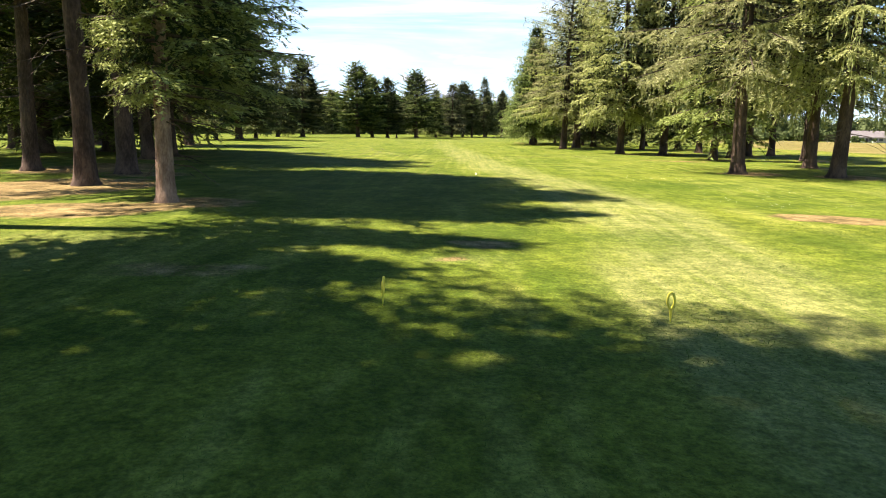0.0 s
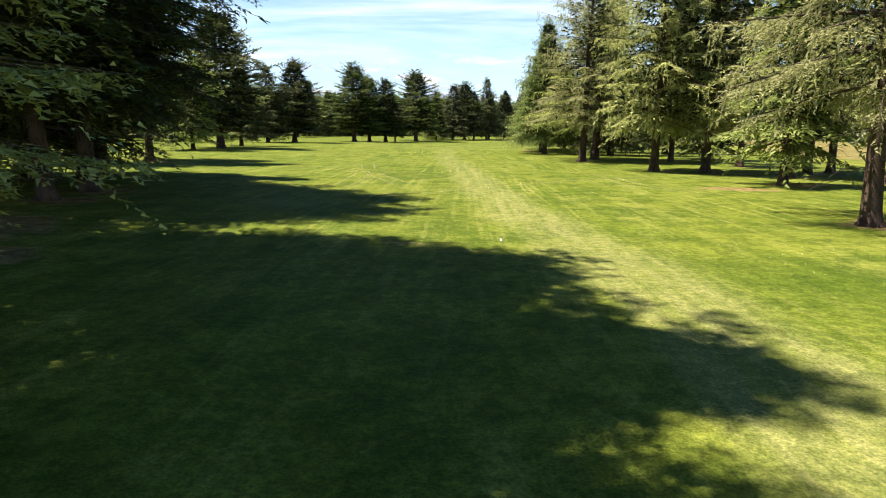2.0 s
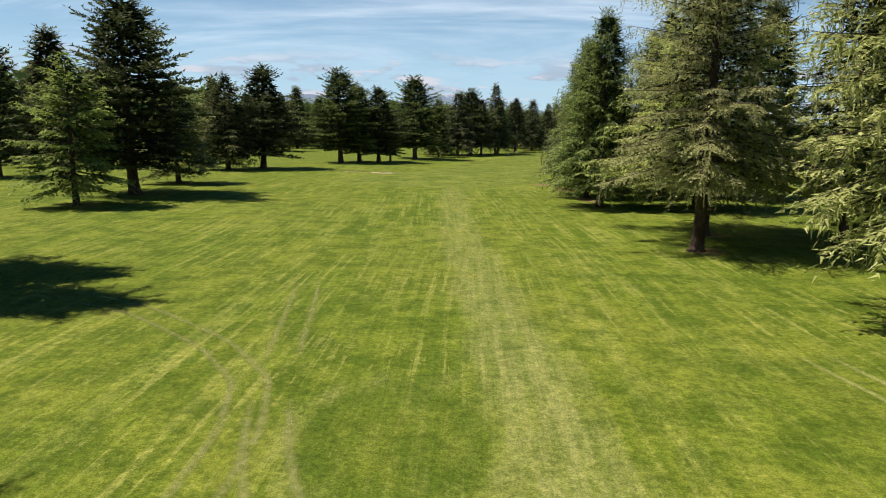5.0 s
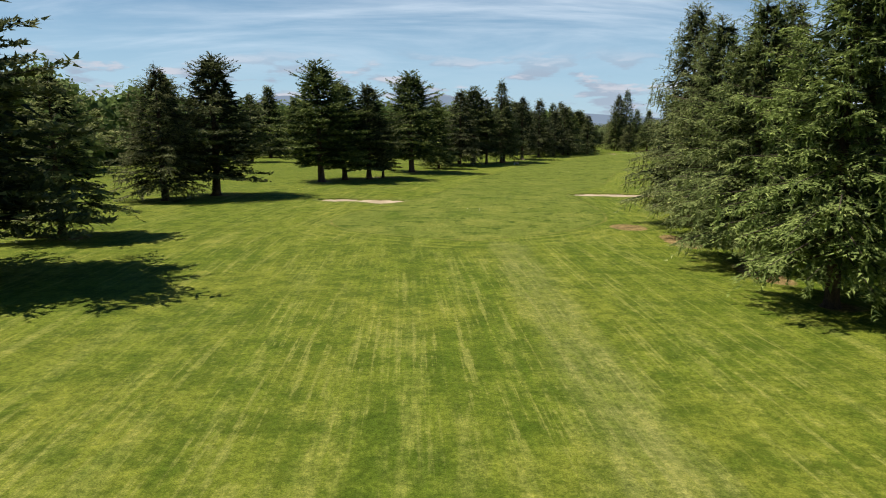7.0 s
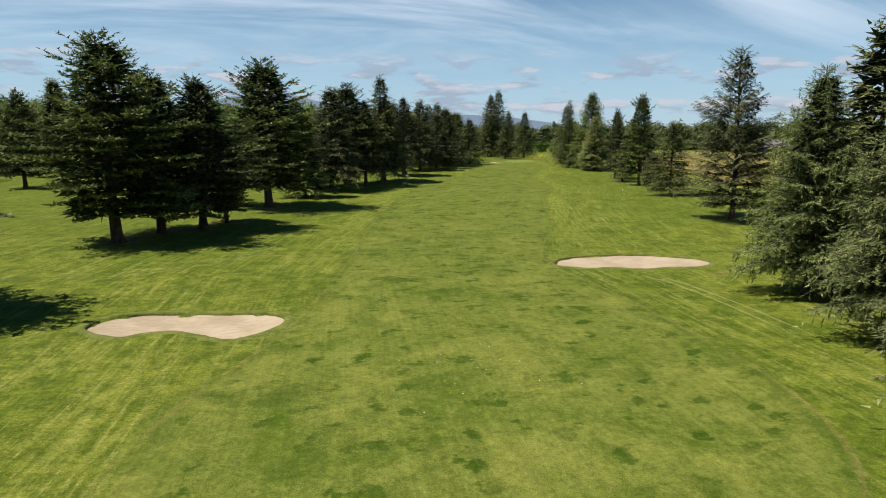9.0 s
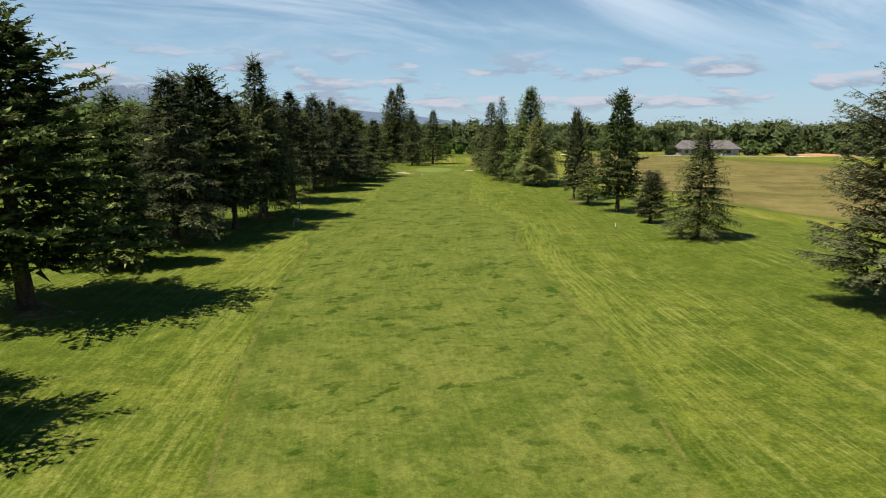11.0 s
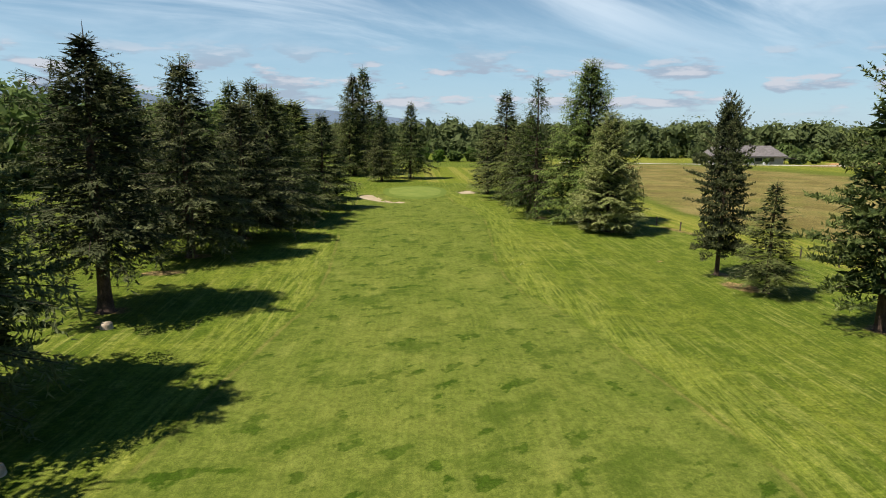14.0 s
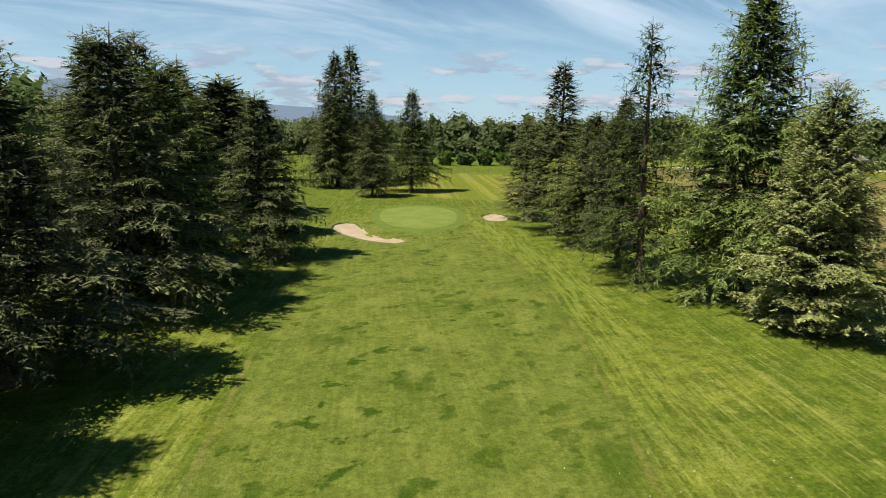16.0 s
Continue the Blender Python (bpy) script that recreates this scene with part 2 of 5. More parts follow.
    # turning marks of the mower round the start of the fairway, and the scuffed line along its edge
    turn = n.math("MULTIPLY", n.math("MULTIPLY", n.ramp(edge, -4.6, -3.2), n.math("SUBTRACT", 1.0, n.ramp(edge, -0.5, 0.0))), n.math("SUBTRACT", 1.0, n.ramp(down, 112.0, 124.0)))
    wave = n.ramp(n.math("ADD", n.math("SINE", n.math("MULTIPLY", edge, 5.6)), n.math("MULTIPLY", mid, 1.4)), 0.7, 1.7)
    c = n.mix(n.math("MULTIPLY", n.math("MULTIPLY", turn, wave), n.math("MULTIPLY", n.ramp(n.noise(pos, 0.16, 4.0, 0.6), 0.40, 0.62), 0.55)), c, (0.24, 0.255, 0.068))
    line = n.math("SUBTRACT", 1.0, n.ramp(n.math("ABSOLUTE", n.math("ADD", edge, n.math("MULTIPLY", n.math("SUBTRACT", mid, 0.5), 0.5))), 0.03, 0.17))
    c = n.mix(n.math("MULTIPLY", n.math("MULTIPLY", line, n.ramp(n.noise(pos, 0.3, 4.0, 0.6), 0.36, 0.56)), 0.7), c, (0.215, 0.195, 0.075))
    # paler, brushed belt just outside the edge
    belt = n.math("MULTIPLY", n.math("MULTIPLY", n.ramp(edge, -4.5, -2.0), n.math("SUBTRACT", 1.0, n.ramp(edge, -0.6, -0.1))), n.ramp(down, 120.0, 165.0))
    c = n.mix(n.math("MULTIPLY", n.math("MULTIPLY", belt, n.ramp(n.math("ADD", n.math("MULTIPLY", comb, 0.6), n.math("MULTIPLY", thin, 0.4)), 0.44, 0.58)), 0.55), c, (0.215, 0.25, 0.062))
    rows_ = n.ramp(n.math("ADD", n.math("MULTIPLY", along(1.15, 0.008, 1.0, 0.4), 0.8), n.math("MULTIPLY", mid, 0.2)), 0.42, 0.58)
    c = n.mix(hay, c, n.mix(rows_, (0.145, 0.175, 0.026), (0.225, 0.228, 0.06)))
    field_tone = n.noise(n.add("ShaderNodeMapping", {"Vector": pos, "Scale": (0.13, 0.10, 1), "Rotation": (0, 0, 0.5)}).outputs[0], 1.0, 8.0, 0.72)
    tall = n.mix(n.ramp(field_tone, 0.36, 0.64), (0.14, 0.115, 0.05), (0.245, 0.203, 0.104))
    tall = n.mix(n.math("MULTIPLY", n.ramp(wide, 0.46, 0.66), 0.5), tall, (0.135, 0.15, 0.04))
    ridge = n.math("MULTIPLY", n.math("MULTIPLY", tan, n.math("SUBTRACT", 1.0, tan)), 3.6, clamp=True)
    c = n.mix(tan, c, tall)
    c = n.mix(n.math("MULTIPLY", ridge, 0.8), c, (0.085, 0.125, 0.02))
    blade_line = n.ramp(n.math("ADD", n.math("MULTIPLY", fine_line, 0.6), n.math("MULTIPLY", thin, 0.4)), 0.42, 0.58)
    c = n.mix(n.math("MULTIPLY", dry, n.math("ADD", 0.38, n.math("MULTIPLY", blade_line, 0.62))), c, (0.222, 0.235, 0.105))
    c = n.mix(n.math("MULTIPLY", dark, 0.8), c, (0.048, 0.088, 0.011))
    dirt_f = n.ramp(n.math("ADD", dirt, n.math("MULTIPLY", n.math("SUBTRACT", mid, 0.5), 0.9)), 0.42, 0.72)
    c = n.mix(dirt_f, c, n.mix(n.ramp(mid, 0.35, 0.65), (0.135, 0.097, 0.056), (0.29, 0.212, 0.13)))
    tone = n.ramp(n.noise(pos, 2.6, 8.0, 0.75), 0.33, 0.67)
    c = n.mix(1.0, c, n.mix(tone, (0.80, 0.83, 0.74), (1.18, 1.15, 1.12)), "MULTIPLY")
    tuft = n.ramp(n.noise(pos, 7.0, 4.0, 0.7), 0.36, 0.64)
    calm = n.math("SUBTRACT", 1.0, n.math("MULTIPLY", fair, 0.45))
    c = n.mix(calm, c, n.mix(1.0, c, n.mix(tuft, (0.76, 0.79, 0.68), (1.22, 1.18, 1.14)), "MULTIPLY"))
    c = n.mix(1.0, c, n.mix(n.ramp(fine, 0.3, 0.72), (0.60, 0.63, 0.55), (1.34, 1.31, 1.2)), "MULTIPLY")
    c = n.mix(1.0, c, (0.90, 0.895, 0.755), "MULTIPLY")
    bump = n.math("ADD", n.math("MULTIPLY", fine, 0.5), n.math("MULTIPLY", tuft, 0.5))
    finish(n, c, 0.9, bump, 0.5, 0.05, 0.06)
    return m


def sand_material():
    m, n = material("bunker sand")
    pos = n.add("ShaderNodeTexCoord").outputs["Object"]
    damp = n.noise(pos, 0.5, 5.0, 0.6)
    rake = n.noise(n.add("ShaderNodeMapping", {"Vector": pos, "Scale": (1.5, 9.0, 1.0), "Rotation": (0, 0, 0.4)}).outputs[0], 1.0, 3.0)
    c = n.mix(n.ramp(damp, 0.35, 0.65), (0.31, 0.25, 0.152), (0.405, 0.335, 0.22))
    c = n.mix(n.math("MULTIPLY", n.ramp(rake, 0.45, 0.65), 0.55), c, (0.25, 0.195, 0.13))
    c = n.mix(n.math("MULTIPLY", n.noise(pos, 60.0, 2.0), 0.25), c, (0.46, 0.39, 0.29))
    finish(n, c, 0.95, n.math("ADD", rake, n.noise(pos, 25.0, 3.0)), 0.5, 0.04, 0.1)
    return m


M_GROUND, M_SAND = ground_material(), sand_material()
M_LIP = simple("turf lip", (0.070, 0.095, 0.014), (0.165, 0.175, 0.04), 1.6, 0.9, 0.9, 0.1)
M_TRACK, nt_ = material("pressed dry grass")
tp = nt_.add("ShaderNodeTexCoord").outputs["Object"]
worn = nt_.math("MULTIPLY", nt_.add("ShaderNodeAttribute", attribute_name="worn").outputs["Fac"], nt_.ramp(nt_.noise(tp, 1.2, 8.0, 0.75), 0.22, 0.50))
worn = nt_.math("MULTIPLY", worn, nt_.math("MULTIPLY", nt_.ramp(nt_.noise(tp, 9.0, 4.0, 0.7), 0.22, 0.52), 0.54))
tb_ = nt_.add("ShaderNodeBsdfDiffuse", {"Color": nt_.mix(nt_.ramp(nt_.noise(tp, 5.0, 5.0, 0.7), 0.36, 0.64), (0.25, 0.275, 0.07, 1.0), (0.38, 0.385, 0.14, 1.0)), "Roughness": 0.9})
nt_.add("ShaderNodeOutputMaterial", {"Surface": nt_.add("ShaderNodeMixShader", {0: worn, 1: nt_.add("ShaderNodeBsdfTransparent").outputs[0], 2: tb_.outputs[0]}).outputs[0]})
M_GREEN = simple("putting green turf", (0.122, 0.165, 0.027), (0.178, 0.212, 0.045), 0.45, 0.8, 0.15, 0.1)
M_APRON = simple("green collar turf", (0.082, 0.122, 0.016), (0.128, 0.162, 0.026), 0.5, 0.85, 0.4, 0.1)


# ---- building blocks ----
def mesh_of(name, verts, faces, mat=None, smooth=False):
    me = bpy.data.meshes.new(name)
    verts = np.asarray(verts, dtype=np.float32).reshape(-1, 3)
    if isinstance(faces, np.ndarray):
        k = faces.shape[1]
        me.vertices.add(len(verts))
        me.vertices.foreach_set("co", verts.ravel())
        me.loops.add(faces.size)
        me.loops.foreach_set("vertex_index", faces.astype(np.int32).ravel())
        me.polygons.add(len(faces))
        me.polygons.foreach_set("loop_start", np.arange(0, faces.size, k, dtype=np.int32))
        me.update(calc_edges=True)
    else:
        me.from_pydata([tuple(v) for v in verts], [], faces)
        me.update()
    if smooth:
        me.polygons.foreach_set("use_smooth", np.ones(len(me.polygons), dtype=bool))
    if mat:
        me.materials.append(mat)
    return me


def part(name, data, mat, parent, label=""):
    """Link a mesh or bmesh as one part under its thing."""
    if isinstance(data, bmesh.types.BMesh):
        me = bpy.data.meshes.new(name)
        data.to_mesh(me)
        data.free()
        me.materials.append(mat)
        data = me
    ob = new(name, data)
    ob.parent = parent
    return tagged(ob, label)


def thing(name, m, label, category, group="", kind=""):
    ob = new(name)
    ob.matrix_world = m
    return tagged(ob, label, category, group, kind)


def box(bm, x0, x1, y0, y1, z0, z1, bevel=0.0):
    r = bmesh.ops.create_cube(bm, size=1.0, matrix=Matrix.Translation(((x0 + x1) / 2, (y0 + y1) / 2, (z0 + z1) / 2)) @ Matrix.Diagonal((x1 - x0, y1 - y0, z1 - z0, 1)))
    if bevel:
        edges = list({e for v in r["verts"] for e in v.link_edges})
        bmesh.ops.bevel(bm, geom=edges, offset=bevel, segments=2, affect="EDGES")


def tube(points, radii, sides=8, wob=0.0, rng=None):
    """Verts and quads of a tapered tube along points."""
    points = np.asarray(points, float)
    vs, fs = [], []
    for i, (p, r) in enumerate(zip(points, radii)):
        d = points[min(i + 1, len(points) - 1)] - points[max(i - 1, 0)]
        d /= np.linalg.norm(d) + 1e-9
        a = np.cross(d, (0.31, 0.95, 0.11))
        a /= np.linalg.norm(a) + 1e-9
        b = np.cross(d, a)
        for k in range(sides):
            t = 2 * math.pi * k / sides
            rr = r * (1 + (wob * rng.uniform(-1, 1) if rng is not None else 0))
            vs.append(p + rr * (math.cos(t) * a + math.sin(t) * b))
    for i in range(len(points) - 1):
        for k in range(sides):
            k2 = (k + 1) % sides
            fs.append((i * sides + k, i * sides + k2, (i + 1) * sides + k2, (i + 1) * sides + k))
    return vs, fs


# ---- the lie of the land ----
def bump_at(x, y, cx, cy, r):
    return np.exp(-((x - cx) ** 2 + (y - cy) ** 2) / (2 * r * r))


def terrain(x, y):
    x, y = np.asarray(x, float), np.asarray(y, float)
    z = -1.0 * bump_at(x, y, 22, 150, 18) - 1.0 * bump_at(x, y, 55, 200, 18) + 0.7 * bump_at(x, y, 13, 247, 24)
    return z + 0.05 * np.sin(x * 0.21 + 1.0) * np.sin(y * 0.17) + 0.03 * np.sin(x * 0.63 + y * 0.41)


def ground_z(x, y):
    return float(terrain(x, y))


def near_line(x, y, pts):
    """Distance from x, y (arrays) to a polyline."""
    best = np.full(np.shape(x), 1e9)
    for (ax, ay), (bx, by) in zip(pts, pts[1:]):
        dx, dy = bx - ax, by - ay
        t = np.clip(((x - ax) * dx + (y - ay) * dy) / (dx * dx + dy * dy), 0, 1)
        best = np.minimum(best, np.hypot(x - ax - t * dx, y - ay - t * dy))
    return best


def inside(x, y, poly):
    hit = np.zeros(np.shape(x), bool)
    for (ax, ay), (bx, by) in zip(poly, poly[1:] + poly[:1]):
        if ay == by:
            continue
        hit ^= ((ay > y) != (by > y)) & (x < (bx - ax) * (y - ay) / (by - ay) + ax)
    return hit


def soft(d, lo, hi):
    t = np.clip((d - lo) / (hi - lo), 0, 1)
    return t * t * (3 - 2 * t)


FAIR_Y = [95.2, 98.6, 103.5, 109, 120, 135, 155, 172, 183, 191, 206, 218, 236, 247, 262, 275]
FAIR_L = [-3, -10, -12.4, -11.5, -7.2, -3.5, 0.5, 5.2, 9.2, 11.2, 19.5, 26.6, 33.5, 37.2, 44, 50]
FAIR_R = [-1, 4, 8, 9.5, 10.3, 11, 20, 25.6, 30, 34.5, 38.8, 40.5, 49.5, 54.5, 58.5, 62]
BUNKER_A = [(-16.6, 120.5), (-15.7, 122.4), (-13.5, 122.6), (-11.8, 122.3), (-9.8, 121.8), (-8.4, 121.3), (-7.8, 120.3), (-8.3, 118.9), (-9.4, 117.9),
            (-10.3, 117.6), (-11.3, 118.4), (-12.6, 119.3), (-13.8, 119.2), (-15.0, 118.8)]
BUNKER_B = [(10.8, 131.7), (12.2, 134.0), (15.6, 134.8), (18.6, 134.9), (20.7, 133.6), (22.3, 132.2), (22.0, 130.2), (20.0, 128.8), (17.9, 129.0), (15.8, 128.9), (14.2, 130.0), (12.2, 130.2)]
BUNKER_C = [(48.2, 272.5), (49.0, 275.3), (50.5, 276.3), (51.5, 274.6), (51.0, 271.5), (50.7, 268.6), (51.9, 265.2), (52.1, 263.6), (50.4, 262.5), (48.9, 264.8), (48.0, 269.0)]
BUNKER_D = [(65.0, 271.9), (66.0, 275.0), (67.3, 277.2), (69.0, 277.4), (69.1, 275.0), (67.6, 272.2), (66.2, 271.2)]
GREEN = [(54.2, 271.5), (54.4, 275.5), (55.6, 279.6), (57.4, 283.6), (59.6, 286.3), (62.2, 287.3), (64.4, 286.3), (65.5, 283.4), (65.1, 280.0), (63.6, 276.6), (61.4, 272.6), (58.6, 269.6), (56.0, 268.8)]
STRIP = [(5.2, -4), (5.5, 2), (6.0, 6), (5.7, 13), (5.1, 18), (4.0, 26), (3.3, 35), (2.5, 45), (1.8, 54), (0.9, 64), (0.3, 80), (0.0, 93)]
MID = [(2, -60), (2, 60), (0, 95), (3, 130), (14, 170), (33, 212), (58, 278), (80, 330), (140, 480)]


def smooth_loop(pts, n=6):
    """A closed Catmull-Rom curve through pts."""
    out, k = [], len(pts)
    for i in range(k):
        p0, p1, p2, p3 = (np.array(pts[(i + j - 1) % k], float) for j in range(4))
        for s in range(n):
            t = s / n
            out.append(tuple(0.5 * (2 * p1 + (p2 - p0) * t + (2 * p0 - 5 * p1 + 4 * p2 - p3) * t * t + (3 * p1 - p0 - 3 * p2 + p3) * t ** 3)))
    return out


BUNKERS = [smooth_loop(b) for b in (BUNKER_A, BUNKER_B, BUNKER_C, BUNKER_D)]


# ---- trees ----
def needle_tris(base, dirs, length, width, rng, spread=0.55, flat=0.0, facing=(0, 0, 1.0)):
    """One slim triangle per row of base, pointing along dirs; flat ones lie with their face up."""
    k = len(base)
    d = dirs + rng.normal(0, spread, (k, 3))
    d /= np.linalg.norm(d, axis=1, keepdims=True) + 1e-9
    face = rng.normal(0, 1, (k, 3)) * (1 - flat) + np.asarray(facing) * (1.7 * flat)
    side = np.cross(d, face)
    side /= np.linalg.norm(side, axis=1, keepdims=True) + 1e-9
    l = (length * rng.uniform(0.65, 1.25, k))[:, None]
    wd = (width * rng.uniform(0.7, 1.3, k))[:, None]
    a = base - side * wd * 0.5
    b = base + side * wd * 0.5
    c = base + d * l
    return np.stack([a, b, c], 1).reshape(-1, 3)


def crown_profile(style, u, seed):
    """Crown radius, as a share of the widest, at the height share u."""
    if style == "spruce":
        return (1 - u) ** 0.78 * min(1.0, 0.80 + u * 1.4)
    if style == "column":
        return (1 - u) ** 0.60 * min(1.0, 0.80 + u * 1.6) * min(1.0, 0.12 + (1 - u) * 3.2) * (0.93 + 0.07 * math.sin(u * 13 + seed))
    if style == "pine":
        return (1 - u) ** 0.60 * min(1.0, 0.62 + u * 1.9) * min(1.0, 0.4 + (1 - u) * 2.6) * (0.9 + 0.1 * math.sin(u * 12 + seed))
    if style == "round":
        return (1 - u) ** 0.5 * min(1.0, 0.72 + u * 1.1)
    return (1 - u) ** 0.70 * min(1.0, 0.80 + u * 1.3)


def conifer_meshes(seed, h, r, clear, tier=0.7, per=6, twig=0.18, leaf=0.26, slim=0.26, close=0.30, fan=0.42, droop=0.35, rise=-0.16, hang=0.0, style="spruce", sparse=0.0,
                   mat=None, core=900, bark=None, girth=1.0, dead=0, bare=0.16, crowd=0.0, crowd_dir=0.0):
    """Meshes of a conifer's trunk, limbs and needles: whorls of limbs, each a fan of twigs clad in sprays of needles.
    r: crown radius; clear: height of bare trunk; hang: how much of the growth hangs in curtains; dead: bare dead limbs under the crown; crowd: how far the crown is held back on one side."""
    rng = np.random.default_rng(seed)
    lean = rng.normal(0, 0.012, 2)
    zs = np.concatenate([[-0.25, 0.0, 0.12, 0.4], np.linspace(1.2, h * 0.985, 9)])
    r0 = (0.0135 * h + 0.055) * girth
    rad = [r0 * 1.75, r0 * 1.55, r0 * 1.25, r0 * 1.05] + [r0 * (1 - 0.97 * (z / h)) ** 0.9 for z in zs[4:]]
    axis = lambda z: np.array([lean[0] * z + 0.05 * math.sin(z * 0.5 + seed), lean[1] * z + 0.05 * math.cos(z * 0.43 + seed), z])
    zs, rad = np.append(zs, h * 1.015), rad + [0.006]
    tv, tf = tube([axis(z) for z in zs], rad, 10, 0.07, rng)
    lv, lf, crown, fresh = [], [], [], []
    UP = np.array([0, 0, 1.0])
    pine = style == "pine"

    def limb(pts, radii):
        v, f = tube(pts, radii, 3)
        k0 = len(lv)
        lv.extend(v)
        lf.extend(tuple(k0 + q for q in ff) for ff in f)

    def clad(p, d, tl, age, hanging, leaf):
        """Sprays along twigs that start at p, go along d and are tl long."""
        gap = leaf * close
        m = int(np.max(tl) / gap) + 1
        t = (np.arange(m)[None, :] + rng.uniform(0, 1, (len(p), m))) * gap / tl[:, None]
        ok = t < 1.0
        if pine:
            ok &= t > 0.18
        k, _ = np.nonzero(ok)
        t = t[ok]
        q = p[k] + d[k] * (tl[k] * t)[:, None]
        q[:, 2] -= (0.30 if not pine else -0.05) * tl[k] * t * t
        across = np.cross(d[k], UP)
        across /= np.linalg.norm(across, axis=1, keepdims=True) + 1e-6
        sg = rng.choice([-1.0, 1.0], len(k))[:, None]
        n = len(k)
        if pine:
            dd = d[k] * 0.5 + UP * 0.35 + rng.normal(0, 0.6, (n, 3))
            tri = needle_tris(q, dd, leaf, leaf * slim, rng, 0.1, 0.25)
        elif hanging:
            dd = d[k] * 0.9 + across * sg * 0.25 + rng.normal(0, 0.22, (n, 3))
            tri = needle_tris(q, dd, leaf, leaf * slim, rng, 0.1, 0.1)
        else:
            dd = d[k] * 0.75 + across * sg * 0.75 - UP * (0.12 + 0.3 * droop * rng.uniform(0, 1, n))[:, None]
            tri = needle_tris(q + rng.normal(0, 0.02, (n, 3)), dd, leaf, leaf * slim, rng, 0.2, 0.62)
        crown.append(tri)
        # lighter outward: new growth, and light on the crown's outside
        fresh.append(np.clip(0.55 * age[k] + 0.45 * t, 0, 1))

    # each sector of the crown has its own reach, so that the outline is uneven
    reach = rng.uniform(0.58, 1.25, (7, 9)) if pine else rng.uniform(0.78, 1.18, (7, 9))
    z, turn, whorl = clear, rng.uniform(0, 6), 0
    while z < h * 0.975:
        u = (z - clear) / (h - clear)
        step = tier * (1 - 0.5 * u) * rng.uniform(0.85, 1.15)
        size = leaf * (1 - 0.38 * u)
        full = max(3, int(round(per * rng.uniform(0.85, 1.15) * (1 - 0.35 * u))))
        for b in range(full + (2 if u < 0.85 else 1)):
            main = b < full
            th = turn + b * 6.2832 / full + rng.normal(0, 0.22) if main else rng.uniform(0, 6.2832)
            z0 = z + (rng.normal(0, 0.10) * tier if main else rng.uniform(0.3, 0.7) * step)
            z0 = min(max(z0, clear * 0.96), h * 0.985)
            L = r * max(crown_profile(style, u, seed), 0.045) * rng.uniform(0.80, 1.10) * reach[min(int(u * 7), 6), int((th % 6.2832) / 6.2832 * 8.99)] * (1.0 if main else 0.62)
            if rng.uniform() < sparse:
                L *= rng.uniform(0.25, 0.6)
            if whorl == 0:
                L *= 0.85
            out = np.array([math.cos(th), math.sin(th), 0.0])
            side = np.array([-out[1], out[0], 0.0])
            s = np.linspace(0, 1, 5)
            lift = rise + (1.0 - rise) * u ** 1.6 + rng.normal(0, 0.05)
            zz = L * (lift * s - droop * (1 - 0.75 * u) * s ** 2 + (0.5 * droop + 0.02) * s ** 3)
            pts = axis(z0) + out * (L * s)[:, None] + UP * zz[:, None] + side * (0.10 * L * rng.normal() * s ** 2)[:, None]
            limb(pts[[0, 2, 4]], [(0.012 + 0.011 * L) * (1 - 0.85 * q) for q in (0, 0.5, 1)])
            s0 = bare + 0.10 * (1 - u)
            nt = max(4, int(2 * L * (1 - s0) / twig * (1 - 0.5 * sparse)))
            ts = np.sort(rng.uniform(s0, 1.0, nt))
            p = np.stack([np.interp(ts, s, pts[:, j]) for j in range(3)], 1)
            sg = np.where(np.arange(nt) % 2, 1.0, -1.0)
            tl = (size * 0.75 + fan * L * (1 - ts) ** 0.75 * np.minimum(1, 0.35 + ts * 1.6)) * rng.uniform(0.7, 1.15, nt)
            down = droop * rng.uniform(0.1, 0.9, nt) * (1 - 0.6 * u) - (0.32 if pine else 0.0)
            d = out * rng.uniform(0.55, 0.85, nt)[:, None] + side * (sg * rng.uniform(0.6, 0.95, nt))[:, None] - UP * down[:, None]
            d /= np.linalg.norm(d, axis=1, keepdims=True)
            clad(p, d, tl, ts, False, size)
            # the limb's own end
            clad(pts[2:3], (pts[4:5] - pts[2:3]) / (np.linalg.norm(pts[4] - pts[2]) + 1e-6), np.array([np.linalg.norm(pts[4] - pts[2]) + leaf]), np.array([0.8]), False, size)
            if hang and L > 0.5:
                nh = max(2, int(L / twig * hang * 1.6))
                th_s = rng.uniform(0.3, 1.0, nh)
                ph = np.stack([np.interp(th_s, s, pts[:, j]) for j in range(3)], 1) + side * (rng.uniform(-1, 1, nh) * fan * L * (1 - th_s) ** 0.8 * 0.8)[:, None]
                dh = out * rng.uniform(0.0, 0.3, nh)[:, None] + side * rng.normal(0, 0.15, nh)[:, None] - UP
                dh /= np.linalg.norm(dh, axis=1, keepdims=True)
                clad(ph, dh, rng.uniform(0.25, 0.8, nh) * (0.5 + 0.5 * min(1, L / 2.5)), th_s, True, size)
        turn += 0.6 + rng.uniform(-0.2, 0.2)
        whorl += 1
        z += step
    for _ in range(dead):
        z0, th, L = rng.uniform(0.35, 1.1) * clear, rng.uniform(0, 6.2832), rng.uniform(0.5, 2.2)
        out = np.array([math.cos(th), math.sin(th), 0.0])
        pts = np.array([axis(z0), axis(z0) + out * L * 0.5 - UP * 0.06 * L, axis(z0) + out * L - UP * rng.uniform(0.15, 0.4) * L])
        limb(pts, [0.022, 0.014, 0.004])
        for f in (0.45, 0.7):
            q = pts[0] + (pts[2] - pts[0]) * f
